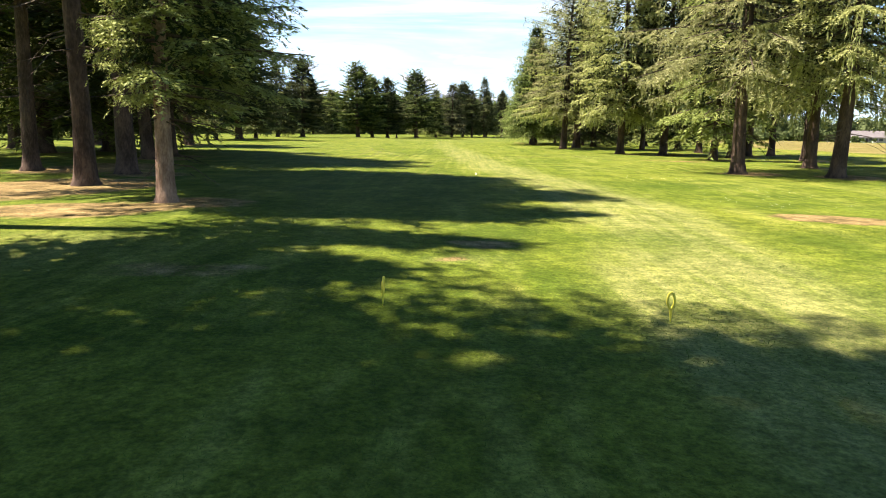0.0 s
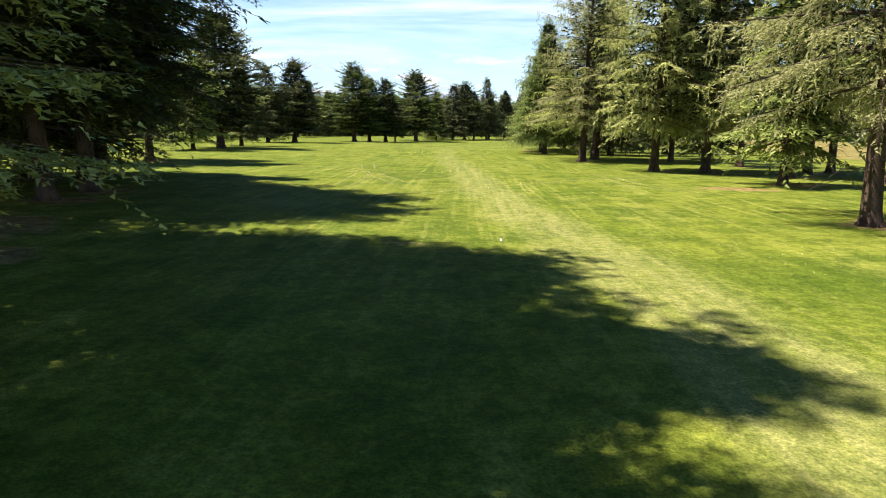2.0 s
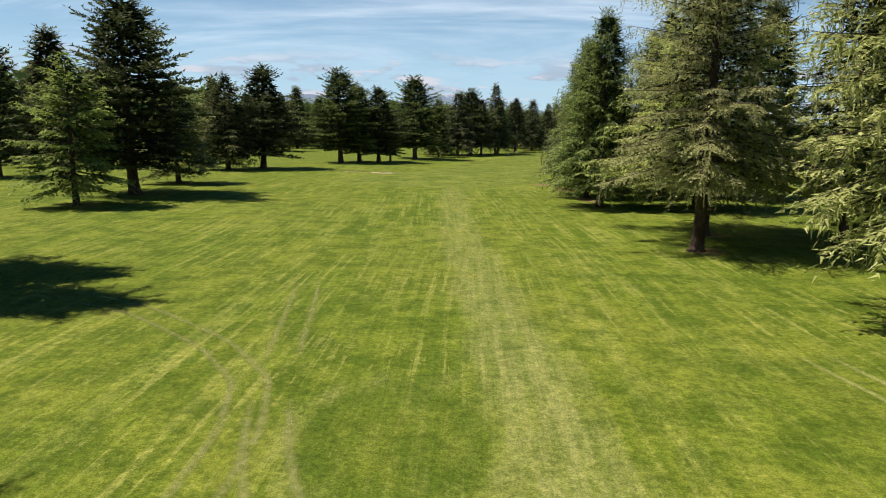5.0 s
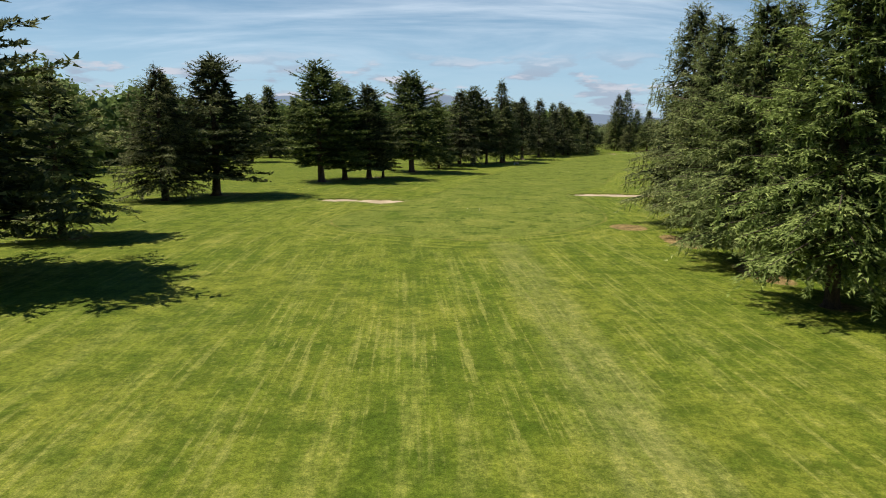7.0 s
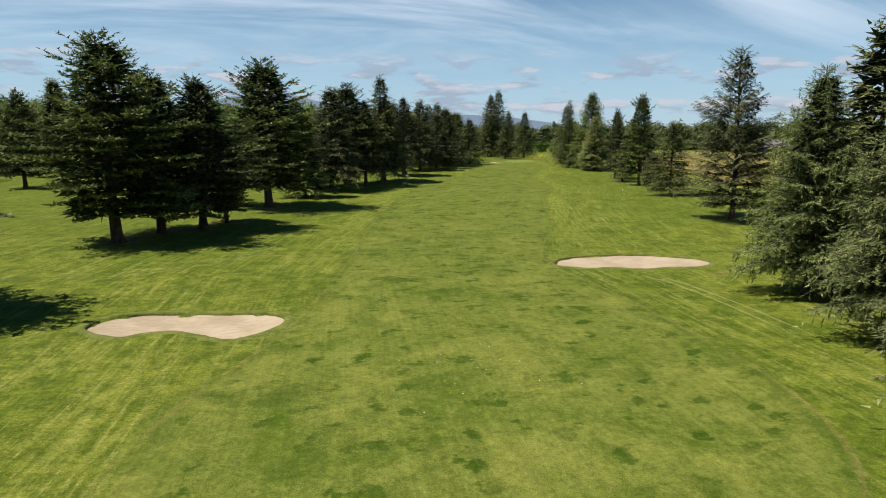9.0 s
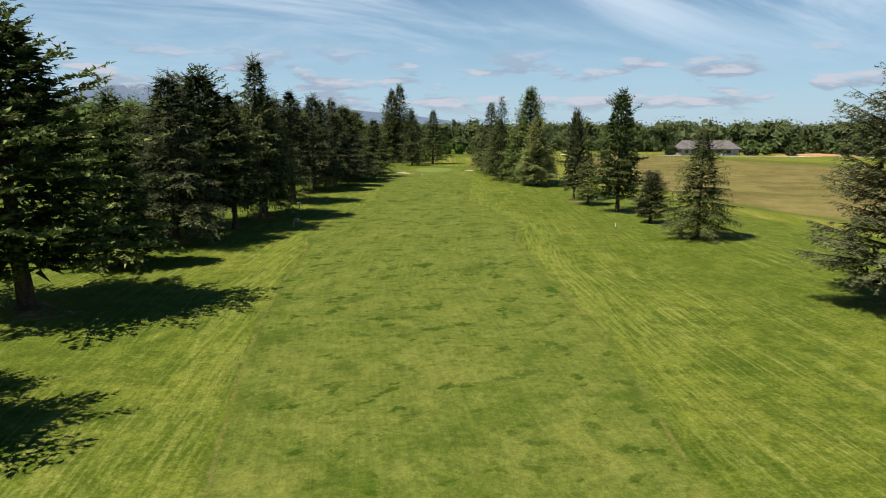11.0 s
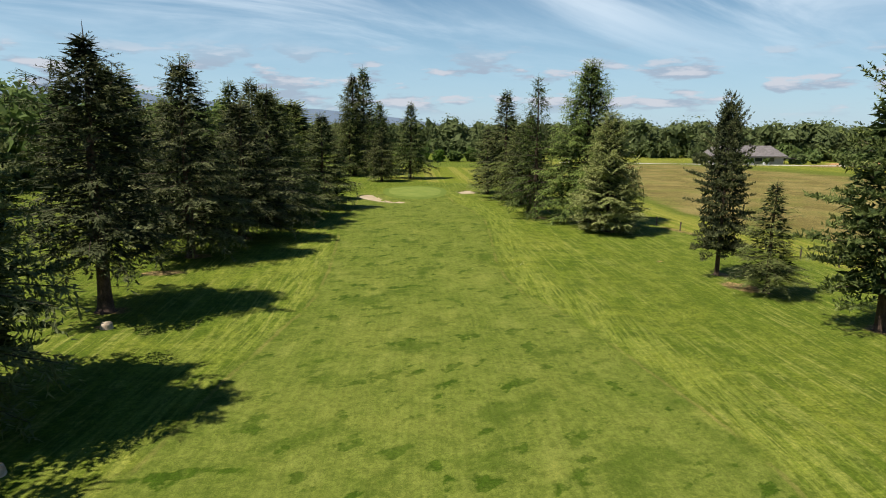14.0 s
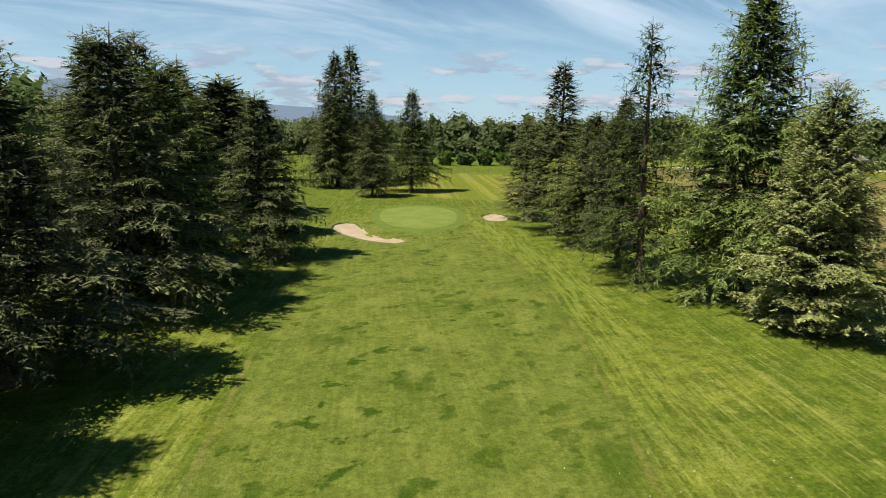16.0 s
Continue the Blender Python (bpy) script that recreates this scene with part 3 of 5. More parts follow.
            limb(np.array([q, q + (out * 0.3 + np.array([-out[1], out[0], 0]) * rng.choice([-1, 1]) * 0.4 - UP * 0.15) * L * 0.5]), [0.009, 0.003])
    # the thick inner growth, its needles darkened for shade inside the crown
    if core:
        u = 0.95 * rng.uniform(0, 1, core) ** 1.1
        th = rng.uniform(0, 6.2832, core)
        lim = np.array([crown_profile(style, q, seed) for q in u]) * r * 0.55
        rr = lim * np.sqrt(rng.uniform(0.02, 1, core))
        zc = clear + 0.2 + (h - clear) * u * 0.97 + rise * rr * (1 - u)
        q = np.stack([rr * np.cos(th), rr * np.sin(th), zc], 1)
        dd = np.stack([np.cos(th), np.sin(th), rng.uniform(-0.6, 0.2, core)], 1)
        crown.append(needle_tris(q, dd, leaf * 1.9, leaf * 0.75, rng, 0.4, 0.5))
    cv = np.concatenate(crown)
    lv = np.array(lv)
    for v in (cv, lv):
        held = 1 - crowd * np.clip(np.cos(np.arctan2(v[:, 1], v[:, 0]) - crowd_dir) + 0.25, 0, 1)
        v[:, :2] *= held[:, None]
    cf = np.arange(len(cv)).reshape(-1, 3)
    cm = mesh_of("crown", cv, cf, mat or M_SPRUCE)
    cm.materials.append(M_INNER_SHADE)
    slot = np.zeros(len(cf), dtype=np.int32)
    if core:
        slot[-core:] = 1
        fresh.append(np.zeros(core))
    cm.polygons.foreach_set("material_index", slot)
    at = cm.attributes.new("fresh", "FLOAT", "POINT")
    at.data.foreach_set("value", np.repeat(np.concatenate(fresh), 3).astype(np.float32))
    return mesh_of("trunk", tv, np.array(tf), bark or M_BARK, True), mesh_of("branchwork", lv, np.array(lf), M_LIMB, True), cm


KINDS = {}


def define(key, h, name, label, category, **kw):
    KINDS[key] = [h, name, label, category, kw, None]


# height of the model, name, label; then its build
SP = "tall green spruce with drooping branches on mown grass"
PI = "dark green pine with tufted branches and bare trunk"
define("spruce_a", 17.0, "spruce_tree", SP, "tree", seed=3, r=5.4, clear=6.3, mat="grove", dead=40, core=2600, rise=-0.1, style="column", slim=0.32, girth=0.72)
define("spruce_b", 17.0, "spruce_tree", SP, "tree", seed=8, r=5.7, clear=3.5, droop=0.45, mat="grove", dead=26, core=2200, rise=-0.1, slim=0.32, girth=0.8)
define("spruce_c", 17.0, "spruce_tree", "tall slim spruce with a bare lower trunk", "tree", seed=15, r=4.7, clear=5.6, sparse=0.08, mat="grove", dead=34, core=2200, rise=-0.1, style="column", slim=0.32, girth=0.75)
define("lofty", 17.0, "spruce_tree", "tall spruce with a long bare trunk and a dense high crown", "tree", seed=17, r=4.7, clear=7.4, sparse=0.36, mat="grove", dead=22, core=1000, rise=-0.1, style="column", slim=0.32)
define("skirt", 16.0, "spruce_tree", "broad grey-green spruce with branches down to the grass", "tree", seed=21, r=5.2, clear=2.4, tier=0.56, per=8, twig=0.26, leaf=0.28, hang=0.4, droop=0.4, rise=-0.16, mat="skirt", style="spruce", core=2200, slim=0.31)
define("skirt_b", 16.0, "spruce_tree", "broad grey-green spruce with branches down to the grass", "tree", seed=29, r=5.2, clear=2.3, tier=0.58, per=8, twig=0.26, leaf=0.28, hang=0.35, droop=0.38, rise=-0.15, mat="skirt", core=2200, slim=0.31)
define("tee_spruce", 13.5, "spruce_tree", "slim spruce with a scaly trunk and low branches coloured as sunlit", "tree", seed=14, r=3.7, clear=2.0, tier=0.42, twig=0.115, leaf=0.115, droop=0.24, hang=0.0, mat="tee", girth=0.72, dead=14, core=7000, per=7, rise=-0.02, slim=0.4, crowd=0.58, crowd_dir=-0.35)
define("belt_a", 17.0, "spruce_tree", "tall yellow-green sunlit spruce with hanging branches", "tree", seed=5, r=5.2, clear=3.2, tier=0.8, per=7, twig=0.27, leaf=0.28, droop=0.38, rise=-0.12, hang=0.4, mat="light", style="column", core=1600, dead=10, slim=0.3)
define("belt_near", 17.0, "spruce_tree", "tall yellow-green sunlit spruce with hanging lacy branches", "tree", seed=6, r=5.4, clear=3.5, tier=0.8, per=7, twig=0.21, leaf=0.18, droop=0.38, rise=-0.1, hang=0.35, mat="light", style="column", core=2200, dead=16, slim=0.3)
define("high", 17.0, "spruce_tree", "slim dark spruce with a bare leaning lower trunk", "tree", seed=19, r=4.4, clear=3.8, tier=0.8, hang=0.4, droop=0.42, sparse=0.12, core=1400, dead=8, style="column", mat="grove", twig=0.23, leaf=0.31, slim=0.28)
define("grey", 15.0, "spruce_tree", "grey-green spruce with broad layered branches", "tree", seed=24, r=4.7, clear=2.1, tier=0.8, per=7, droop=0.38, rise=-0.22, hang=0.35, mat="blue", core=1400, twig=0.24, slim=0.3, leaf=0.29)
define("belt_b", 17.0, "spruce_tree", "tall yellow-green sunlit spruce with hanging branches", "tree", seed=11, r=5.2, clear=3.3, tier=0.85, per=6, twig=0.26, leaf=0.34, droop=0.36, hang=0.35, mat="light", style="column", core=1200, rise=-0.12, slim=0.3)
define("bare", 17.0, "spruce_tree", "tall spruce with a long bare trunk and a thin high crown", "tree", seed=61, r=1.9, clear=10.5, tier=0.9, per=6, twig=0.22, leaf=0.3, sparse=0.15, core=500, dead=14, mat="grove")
define("mid_a", 17.0, "spruce_tree", SP, "tree", seed=4, r=5.4, clear=1.8, tier=0.8, per=7, twig=0.31, leaf=0.36, hang=0.3, core=1100, slim=0.28)
define("mid_b", 17.0, "spruce_tree", SP, "tree", seed=9, r=5.0, clear=2.0, tier=0.8, per=7, twig=0.31, leaf=0.36, droop=0.45, hang=0.45, style="column", core=1100, slim=0.28)
define("mid_c", 17.0, "spruce_tree", "tall slim spruce with a bare lower trunk", "tree", seed=16, r=4.5, clear=2.2, tier=0.8, per=7, twig=0.31, leaf=0.36, sparse=0.1, core=900, slim=0.28)
define("young", 10.0, "young_spruce_tree", "young bright green spruce with open branches", "tree", seed=33, r=4.0, clear=1.5, tier=0.7, per=7, twig=0.17, leaf=0.26, slim=0.42, droop=0.28, mat="young", style="column", core=700)
define("pine_a", 16.0, "pine_tree", PI, "tree", seed=41, r=5.7, clear=2.2, tier=0.85, per=7, twig=0.28, leaf=0.34, slim=0.46, droop=0.2, rise=0.0, style="pine", mat="pine", core=2300)
define("pine_b", 16.0, "pine_tree", "dark green pine with uneven layered branches", "tree", seed=47, r=5.5, clear=2.0, tier=0.82, per=7, twig=0.28, leaf=0.34, slim=0.46, droop=0.2, rise=0.02, style="pine", mat="pine", sparse=0.14, core=2300)
# its lighter needles stand for sun on the fir's lit side
define("layered", 12.0, "fir_tree", "dense grey-green fir with layered branches to the ground", "tree", seed=52, r=4.4, clear=0.6, tier=0.5, per=9, twig=0.15, leaf=0.22, slim=0.44, fan=0.5, droop=0.12, rise=0.02, style="fir", mat="tee", core=1400)
define("open_fir", 14.0, "fir_tree", "tall open grey-green fir with spreading branches", "tree", seed=55, r=5.2, clear=1.2, tier=0.75, per=8, twig=0.14, leaf=0.25, slim=0.38, droop=0.14, rise=0.12, style="fir", mat="blue", sparse=0.1, core=700)
define("sparse", 16.0, "thin_spruce_tree", "thin sparse spruce with bare drooping twigs", "tree", seed=58, r=4.6, clear=1.4, tier=0.8, per=6, twig=0.34, leaf=0.28, droop=0.5, hang=0.3, sparse=0.2, core=500, bare=0.3, mat="grove")
define("round", 6.2, "small_fir_tree", "small rounded dark green fir on mown grass", "tree", seed=63, r=2.2, clear=0.7, tier=0.33, per=8, twig=0.11, leaf=0.17, slim=0.42, droop=0.06, rise=0.15, style="round", mat="pine", core=900)
define("far_spruce", 16.0, "spruce_tree", "dark distant spruce beside the fairway", "tree", seed=71, r=4.8, clear=1.5, tier=1.0, per=7, twig=0.36, leaf=0.58, slim=0.42, close=0.36, core=900)
define("far_pine", 16.0, "pine_tree", "dark distant pine beside the fairway", "tree", seed=77, r=5.0, clear=2.2, tier=1.15, per=7, twig=0.34, leaf=0.55, slim=0.45, close=0.36, droop=0.2, rise=0.0, style="pine", mat="pine", core=500)
MATS = {"young": M_YOUNG, "blue": M_BLUE, "light": M_SPRUCE_SUNLIT, "pine": M_PINE, "skirt": M_SKIRT, "tee": M_NEEDLES_SUNLIT, "grove": M_GROVE_SHADE}
TRUNKS = []
spin = random.Random(5)


def plant(key, x, y, h, wide=1.0, turn=None, label="", group=""):
    """A tree of that kind, h metres high, its crown wide times as broad as the model's."""
    rec = KINDS[key]
    h0, name, text, cat, kw, ready = rec
    s = h / h0
    wide *= 1.28
    m = pose(x, y, ground_z(x, y), 0, 0, spin.uniform(0, 360) if turn is None else turn) @ Matrix.Diagonal((s * wide, s * wide, s, 1))
    TRUNKS.append((x, y, s))
    if ready is None:
        kw = dict(kw)
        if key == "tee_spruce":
            kw["bark"] = M_BARK_SUNLIT
        if "mat" in kw:
            kw["mat"] = MATS[kw["mat"]]
        t, l, c = conifer_meshes(h=h0, **kw)
        ob = thing(name, m, text, cat, group)
        part("trunk", t, M_BARK, ob)
        tagged(part("branchwork", l, M_LIMB, ob), kind="stuff")
        part("crown", c, M_SPRUCE, ob)
        rec[5] = ob
    else:
        ob = copy_thing(ready, m)
        ob.scale = (s * wide, s * wide, s)
        ob.matrix_basis = m
        if group:
            tagged(ob, group=group)
    if label:
        tagged(ob, label)
    return ob


# grove at the tee, on the sun side
GROVE = "spruce grove beside the tee"
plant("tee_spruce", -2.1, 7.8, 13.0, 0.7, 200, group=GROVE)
# the far_spruce here stands unseen behind the tee, added to block skylight
for k, x, y, h, wd in [("spruce_a", -5.5, 11.2, 19.7, 0.72), ("spruce_c", -10.0, 16.2, 19, 0.75), ("spruce_c", -6.6, 15.3, 19, 0.86), ("spruce_b", -10.4, 24.4, 19, 0.85),
                       ("spruce_b", -10.8, 27.6, 19, 0.92), ("mid_c", -17.3, 28.4, 17, 1.0), ("mid_a", -16.0, 32.0, 18, 0.95), ("high", -18.6, 48.8, 17, 0.75),
                       ("high", -20.5, 52.5, 16, 0.72), ("mid_c", -15.0, 36.0, 17, 0.85), ("bare", -6.2, 5.0, 17.2, 0.7), ("lofty", -5.0, -0.15, 22, 0.54),
                       ("high", -16.0, 20.0, 18, 0.85), ("high", -22.0, 22.0, 17, 0.85), ("high", -24.0, 36.0, 17, 0.90),
                       ("spruce_c", -7.0, -3.8, 22, 0.7), ("high", -24.0, 45.0, 17, 0.81), ("lofty", -7.6, -0.4, 22, 0.5), ("far_spruce", -11.0, -8.0, 20, 0.8), ("bare", -5.9, 2.9, 14.0, 1.2)]:
    plant(k, x, y, h, wd, group=GROVE)

# trees along the open side
for k, x, y, h, wd in [("young", -25.9, 73.8, 10.5, 0.85), ("pine_a", -26.2, 82.6, 16.0, 1.33), ("young", -28.0, 95.3, 10.4, 1.00), ("mid_b", -31.4, 119.0, 13.2, 1.23),
                       ("pine_b", -28.0, 124.0, 14.6, 1.42), ("pine_a", -21.0, 146.0, 16.2, 1.33), ("pine_b", -18.5, 151.0, 14.0, 1.27), ("pine_b", -15.2, 153.2, 13.9, 1.27),
                       ("pine_a", -13.6, 157.5, 9.0, 1.08), ("pine_a", -9.9, 170.2, 17.0, 1.35), ("far_spruce", -5.3, 181.5, 11.4, 1.00), ("grey", -1.2, 190.5, 15.3, 1.12),
                       ("pine_a", 1.9, 198.2, 16.2, 1.27), ("high", 4.6, 196.2, 14.0, 1.01), ("grey", 8.4, 204.3, 18.2, 0.85), ("pine_b", 9.3, 207.5, 14.3, 0.9), ("mid_a", -6.0, 196.0, 14.0, 1.12)]:
    plant(k, x, y, h, wd, group="conifers along the fairway")
for k, x, y, h, wd in [("high", 14.5, 218.0, 15.4, 1.2), ("grey", 20.4, 231.8, 15.2, 1.06), ("grey", 25.4, 238.4, 12.4, 1.30),
                       ("grey", 29.5, 247.5, 14.0, 1.23), ("mid_a", 32.0, 253.0, 13.2, 1.23), ("grey", 39.2, 260.3, 12.0, 1.16),
                       ("mid_a", 21.0, 257.0, 12.9, 1.23), ("mid_b", 23.0, 259.0, 12.2, 1.23), ("mid_c", 28.6, 262.0, 15.6, 1.12), ("mid_a", 31.4, 265.0, 16.0, 1.01), ("mid_b", 34.3, 268.0, 14.9, 1.18),
                       ("far_spruce", 38.2, 272.0, 13.9, 1.46), ("far_spruce", 42.0, 287.0, 13.5, 1.46), ("far_spruce", 16.0, 247.0, 15.0, 1.34)]:
    plant(k, x, y, h, wd, group="conifers along the fairway")

# dense belt on the other side
BELT = "spruce belt beside the fairway"
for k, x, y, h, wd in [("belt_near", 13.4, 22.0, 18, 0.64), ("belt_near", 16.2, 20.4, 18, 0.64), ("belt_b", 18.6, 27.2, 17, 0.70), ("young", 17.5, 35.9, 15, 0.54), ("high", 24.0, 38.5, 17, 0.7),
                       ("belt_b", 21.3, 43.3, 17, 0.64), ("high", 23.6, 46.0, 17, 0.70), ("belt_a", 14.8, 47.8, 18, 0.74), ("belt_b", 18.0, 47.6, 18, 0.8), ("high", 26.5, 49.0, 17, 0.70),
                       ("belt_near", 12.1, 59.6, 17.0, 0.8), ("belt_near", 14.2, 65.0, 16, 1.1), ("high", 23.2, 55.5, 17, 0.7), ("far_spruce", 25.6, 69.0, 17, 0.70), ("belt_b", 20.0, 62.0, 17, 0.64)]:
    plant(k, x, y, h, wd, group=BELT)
for k, x, y, h, wd in [("skirt", 11.2, 78.6, 14.4, 0.86), ("skirt_b", 11.8, 87.0, 13.3, 0.9), ("skirt", 13.0, 95.0, 13.6, 0.9), ("skirt_b", 14.0, 102.5, 15.8, 0.78), ("mid_a", 18.5, 79.0, 18.0, 0.82),
                       ("mid_b", 19.0, 90.0, 17.0, 0.82), ("mid_a", 21.0, 103.0, 16.5, 0.82), ("skirt_b", 18.0, 110.5, 13.0, 0.86), ("skirt", 20.8, 119.5, 12.5, 0.90), ("far_spruce", 25.5, 112.0, 15.5, 0.82),
                       ("far_spruce", 26.5, 121.5, 15.5, 0.90), ("mid_a", 28.5, 128.0, 12.5, 0.82), ("far_spruce", 27.0, 88.0, 17, 0.90), ("high", 27.0, 33.0, 17, 0.64)]:
    plant(k, x, y, h, wd, group=BELT)

# single trees between the fairway and the field
for k, x, y, h, wd, text in [("open_fir", 39.6, 152.0, 18.2, 0.72, ""), ("mid_b", 42.0, 145.0, 11.0, 1.2, ""),
                             ("mid_a", 47.2, 176.8, 10.8, 1.05, "broad conical spruce standing alone on the grass"), ("round", 51.6, 189.2, 6.2, 1.0, ""),
                             ("pine_b", 55.0, 200.0, 16.5, 0.82, "tall pine with an open layered crown"), ("mid_c", 56.2, 208.6, 8.0, 1.15, "small conical spruce beside the rough"), ("pine_a", 57.4, 214.0, 14.0, 0.58, ""),
                             ("layered", 61.2, 231.8, 12.3, 0.78, ""), ("skirt_b", 63.2, 238.2, 18.2, 0.92, ""), ("sparse", 59.9, 243.2, 16.5, 0.78, ""), ("mid_c", 67.5, 263.0, 16.2, 1.0, ""),
                             ("high", 61.8, 247.5, 12.5, 1.05, ""), ("mid_c", 69.7, 272.0, 10.8, 1.15, ""), ("mid_b", 66.0, 256.0, 11.5, 1.2, ""),
                             ("mid_b", 62.9, 319.0, 22.2, 0.82, ""), ("mid_c", 68.2, 327.0, 24.2, 0.9, ""), ("mid_b", 62.3, 300.4, 10.8, 1.05, ""), ("grey", 70.6, 305.6, 15.6, 0.95, "grey-green spruce with a thin tip"),
                             ("mid_a", 61.2, 316.5, 15.3, 0.85, ""), ("mid_a", 73.5, 331.0, 16.5, 0.9, "")]:
    plant(k, x, y, h, wd, label=text, group="single trees beyond the fairway")

# trees across the neighbouring hole
for k, x, y, h, wd in [("far_pine", -48.0, 206.0, 15.0, 1.0), ("far_spruce", -51.0, 234.0, 19.0, 0.9), ("far_spruce", -46.0, 242.0, 16.0, 1.0), ("far_pine", -38.0, 250.0, 15.0, 1.0), ("far_spruce", -60.0, 190.0, 18.0, 1.0),
                       ("far_spruce", -56.0, 120.0, 19.0, 1.0), ("far_pine", -50.0, 100.0, 15.0, 1.0), ("far_spruce", -44.0, 76.0, 16.0, 1.0), ("far_spruce", -40.0, 60.0, 16.0, 1.0),
                       ("far_pine", -26.0, 255.0, 14.0, 1.0), ("far_spruce", -16.0, 262.0, 14.0, 1.0), ("far_pine", -6.0, 262.0, 14.0, 1.0), ("far_spruce", 2.0, 268.0, 14.0, 1.0), ("far_spruce", 46.0, 322.0, 14.0, 1.1), ("far_spruce", 36.0, 315.0, 14.0, 1.1),
                       ("far_spruce", 26.0, 305.0, 14.0, 1.1), ("far_spruce", 16.0, 292.0, 14.0, 1.1)]:
    plant(k, x, y, h, wd, group="trees across the neighbouring hole")


# ---- ground: one sheet to the horizon ----
def ground():
    def steps(lo, hi, d, far, fine):
        core = list(np.arange(lo, fine[0], d)) + list(np.arange(fine[0], fine[1], 0.4)) + list(np.arange(fine[1], hi + 1e-6, d))
        a, s = [lo], d
        while a[-1] > -far:
            s *= 1.22
            a.append(a[-1] - s)
        b, s = [core[-1]], d
        while b[-1] < far:
            s *= 1.22
            b.append(b[-1] + s)
        return np.array(a[:0:-1] + core + b[1:])

    xs, ys = steps(-32, 78, 0.82, 4200, (-5, 12)), steps(-8, 330, 0.82, 4400, (0, 24))
    X, Y = np.meshgrid(xs, ys)
    Z = terrain(X, Y)
    # bunker hollows
    for loop in BUNKERS:
        bx, by = np.array(loop).T
        win = (X > bx.min() - 1) & (X < bx.max() + 1) & (Y > by.min() - 1) & (Y < by.max() + 1)
        hit = np.zeros_like(win)
        hit[win] = inside(X[win], Y[win], loop)
        d = np.full(X.shape, 9.0)
        d[win] = near_line(X[win], Y[win], loop + loop[:1])
        Z -= np.where(hit, 0.9 * soft(d, 0.0, 0.6), 0.0)
    left, right = np.interp(Y, FAIR_Y, FAIR_L), np.interp(Y, FAIR_Y, FAIR_R)
    edge = np.minimum(X - left, right - X)
    wob = 0.35 * np.sin(Y * 0.7) + 0.2 * np.sin(Y * 1.9 + X)
    fair = soft(edge + wob, -0.25, 0.25) * (Y > 93) * (Y < 272)
    # field, hay strip
    bound = np.interp(Y, [-50, 90, 130, 150, 193, 214, 240, 265, 300, 342, 420], [34, 36, 48, 60, 67, 68.5, 69.5, 78, 92, 122, 170])
    hay = soft(X - bound, -0.5, 0.5) * (Y > -200) * (Y < 420)
    tan = soft(X - bound - np.interp(Y, [190, 240, 262, 300], [6, 10, 14, 22]), -1.6, 1.6) * (Y > -200) * soft(-(X - np.interp(Y, [200, 260, 300, 340, 400], [160, 168, 176, 160, 140])), -2, 2) * (Y < 360)
    bowl = soft(22 - np.hypot(X - 88, (Y - 312) * 0.8), -0.6, 0.6)
    hay = np.maximum(hay, bowl)
    dry = 0.95 * soft(1.05 - near_line(X, Y, STRIP) + 0.12 * np.sin(Y * 0.9), -0.3, 0.35) * np.interp(Y, [14, 40, 75], [1.0, 0.85, 0.5])
    for k, (cx, cy, r) in enumerate([(-1.5, 3.2, 2.2), (8.5, 1.0, 3.0), (-3.0, 25, 3), (3.1, 3.2, 0.45)]):
        dry = np.maximum(dry, 0.7 * soft(r - np.hypot(X - cx, Y - cy), 0, r))
    dirt = np.zeros_like(X)
    for x, y, s in TRUNKS:
        dirt = np.maximum(dirt, 0.95 * soft(1.9 * min(s, 1.1) - np.hypot(X - x - 0.5, Y - y), 0.0, 1.6))
    for cx, cy, rx, ry, k in [(-3.2, 6.6, 2.4, 1.5, 0.9), (-6.2, 10.6, 3.4, 4.6, 0.8), (-8.6, 18.0, 3.2, 5.0, 0.7), (9.4, 7.5, 1.7, 1.0, 1.1), (11.6, 7.2, 1.6, 0.8, 1.0), (3.07, 3.08, 0.42, 0.28, 0.78), (3.36, 4.25, 0.75, 0.5, 0.72), (1.6, 19.0, 0.6, 0.4, 0.62), (1.5, 17.5, 1.0, 0.6, 0.6), (2.8, 16.75, 0.9, 0.5, 0.62), (0.4, 2.3, 1.4, 0.7, 0.6), (14.5, 33.5, 3.0, 2.0, 0.7),
                              (9.4, 101.0, 1.9, 2.6, 0.95), (10.9, 94.5, 1.5, 4.0, 0.9), (11.6, 85.0, 1.5, 4.0, 0.85), (56.0, 210.5, 2.0, 2.4, 0.8), (18.0, 227.0, 2.2, 1.6, 0.8), (20.6, 126.5, 1.6, 0.8, 0.75), (69.0, 229.5, 0.7, 8.0, 0.75), (14.3, 215.2, 1.0, 0.6, 0.8),
                              (56.6, 219.4, 0.9, 0.5, 0.8), (-13.5, 157.5, 4.5, 1.5, 0.7), (-8.5, 168.0, 3.0, 1.2, 0.7)]:
        dirt = np.maximum(dirt, k * soft(1 - np.hypot((X - cx) / rx, (Y - cy) / ry), 0.0, 0.55))
    # bare ground beside the farm and its lane
    dirt = np.maximum(dirt, soft(1 - np.hypot((X - 212) / 14, (Y - 306) / 7), 0.0, 0.3))
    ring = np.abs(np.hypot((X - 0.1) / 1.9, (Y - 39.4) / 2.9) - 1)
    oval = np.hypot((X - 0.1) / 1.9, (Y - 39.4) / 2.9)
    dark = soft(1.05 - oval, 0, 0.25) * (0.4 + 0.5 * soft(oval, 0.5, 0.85))
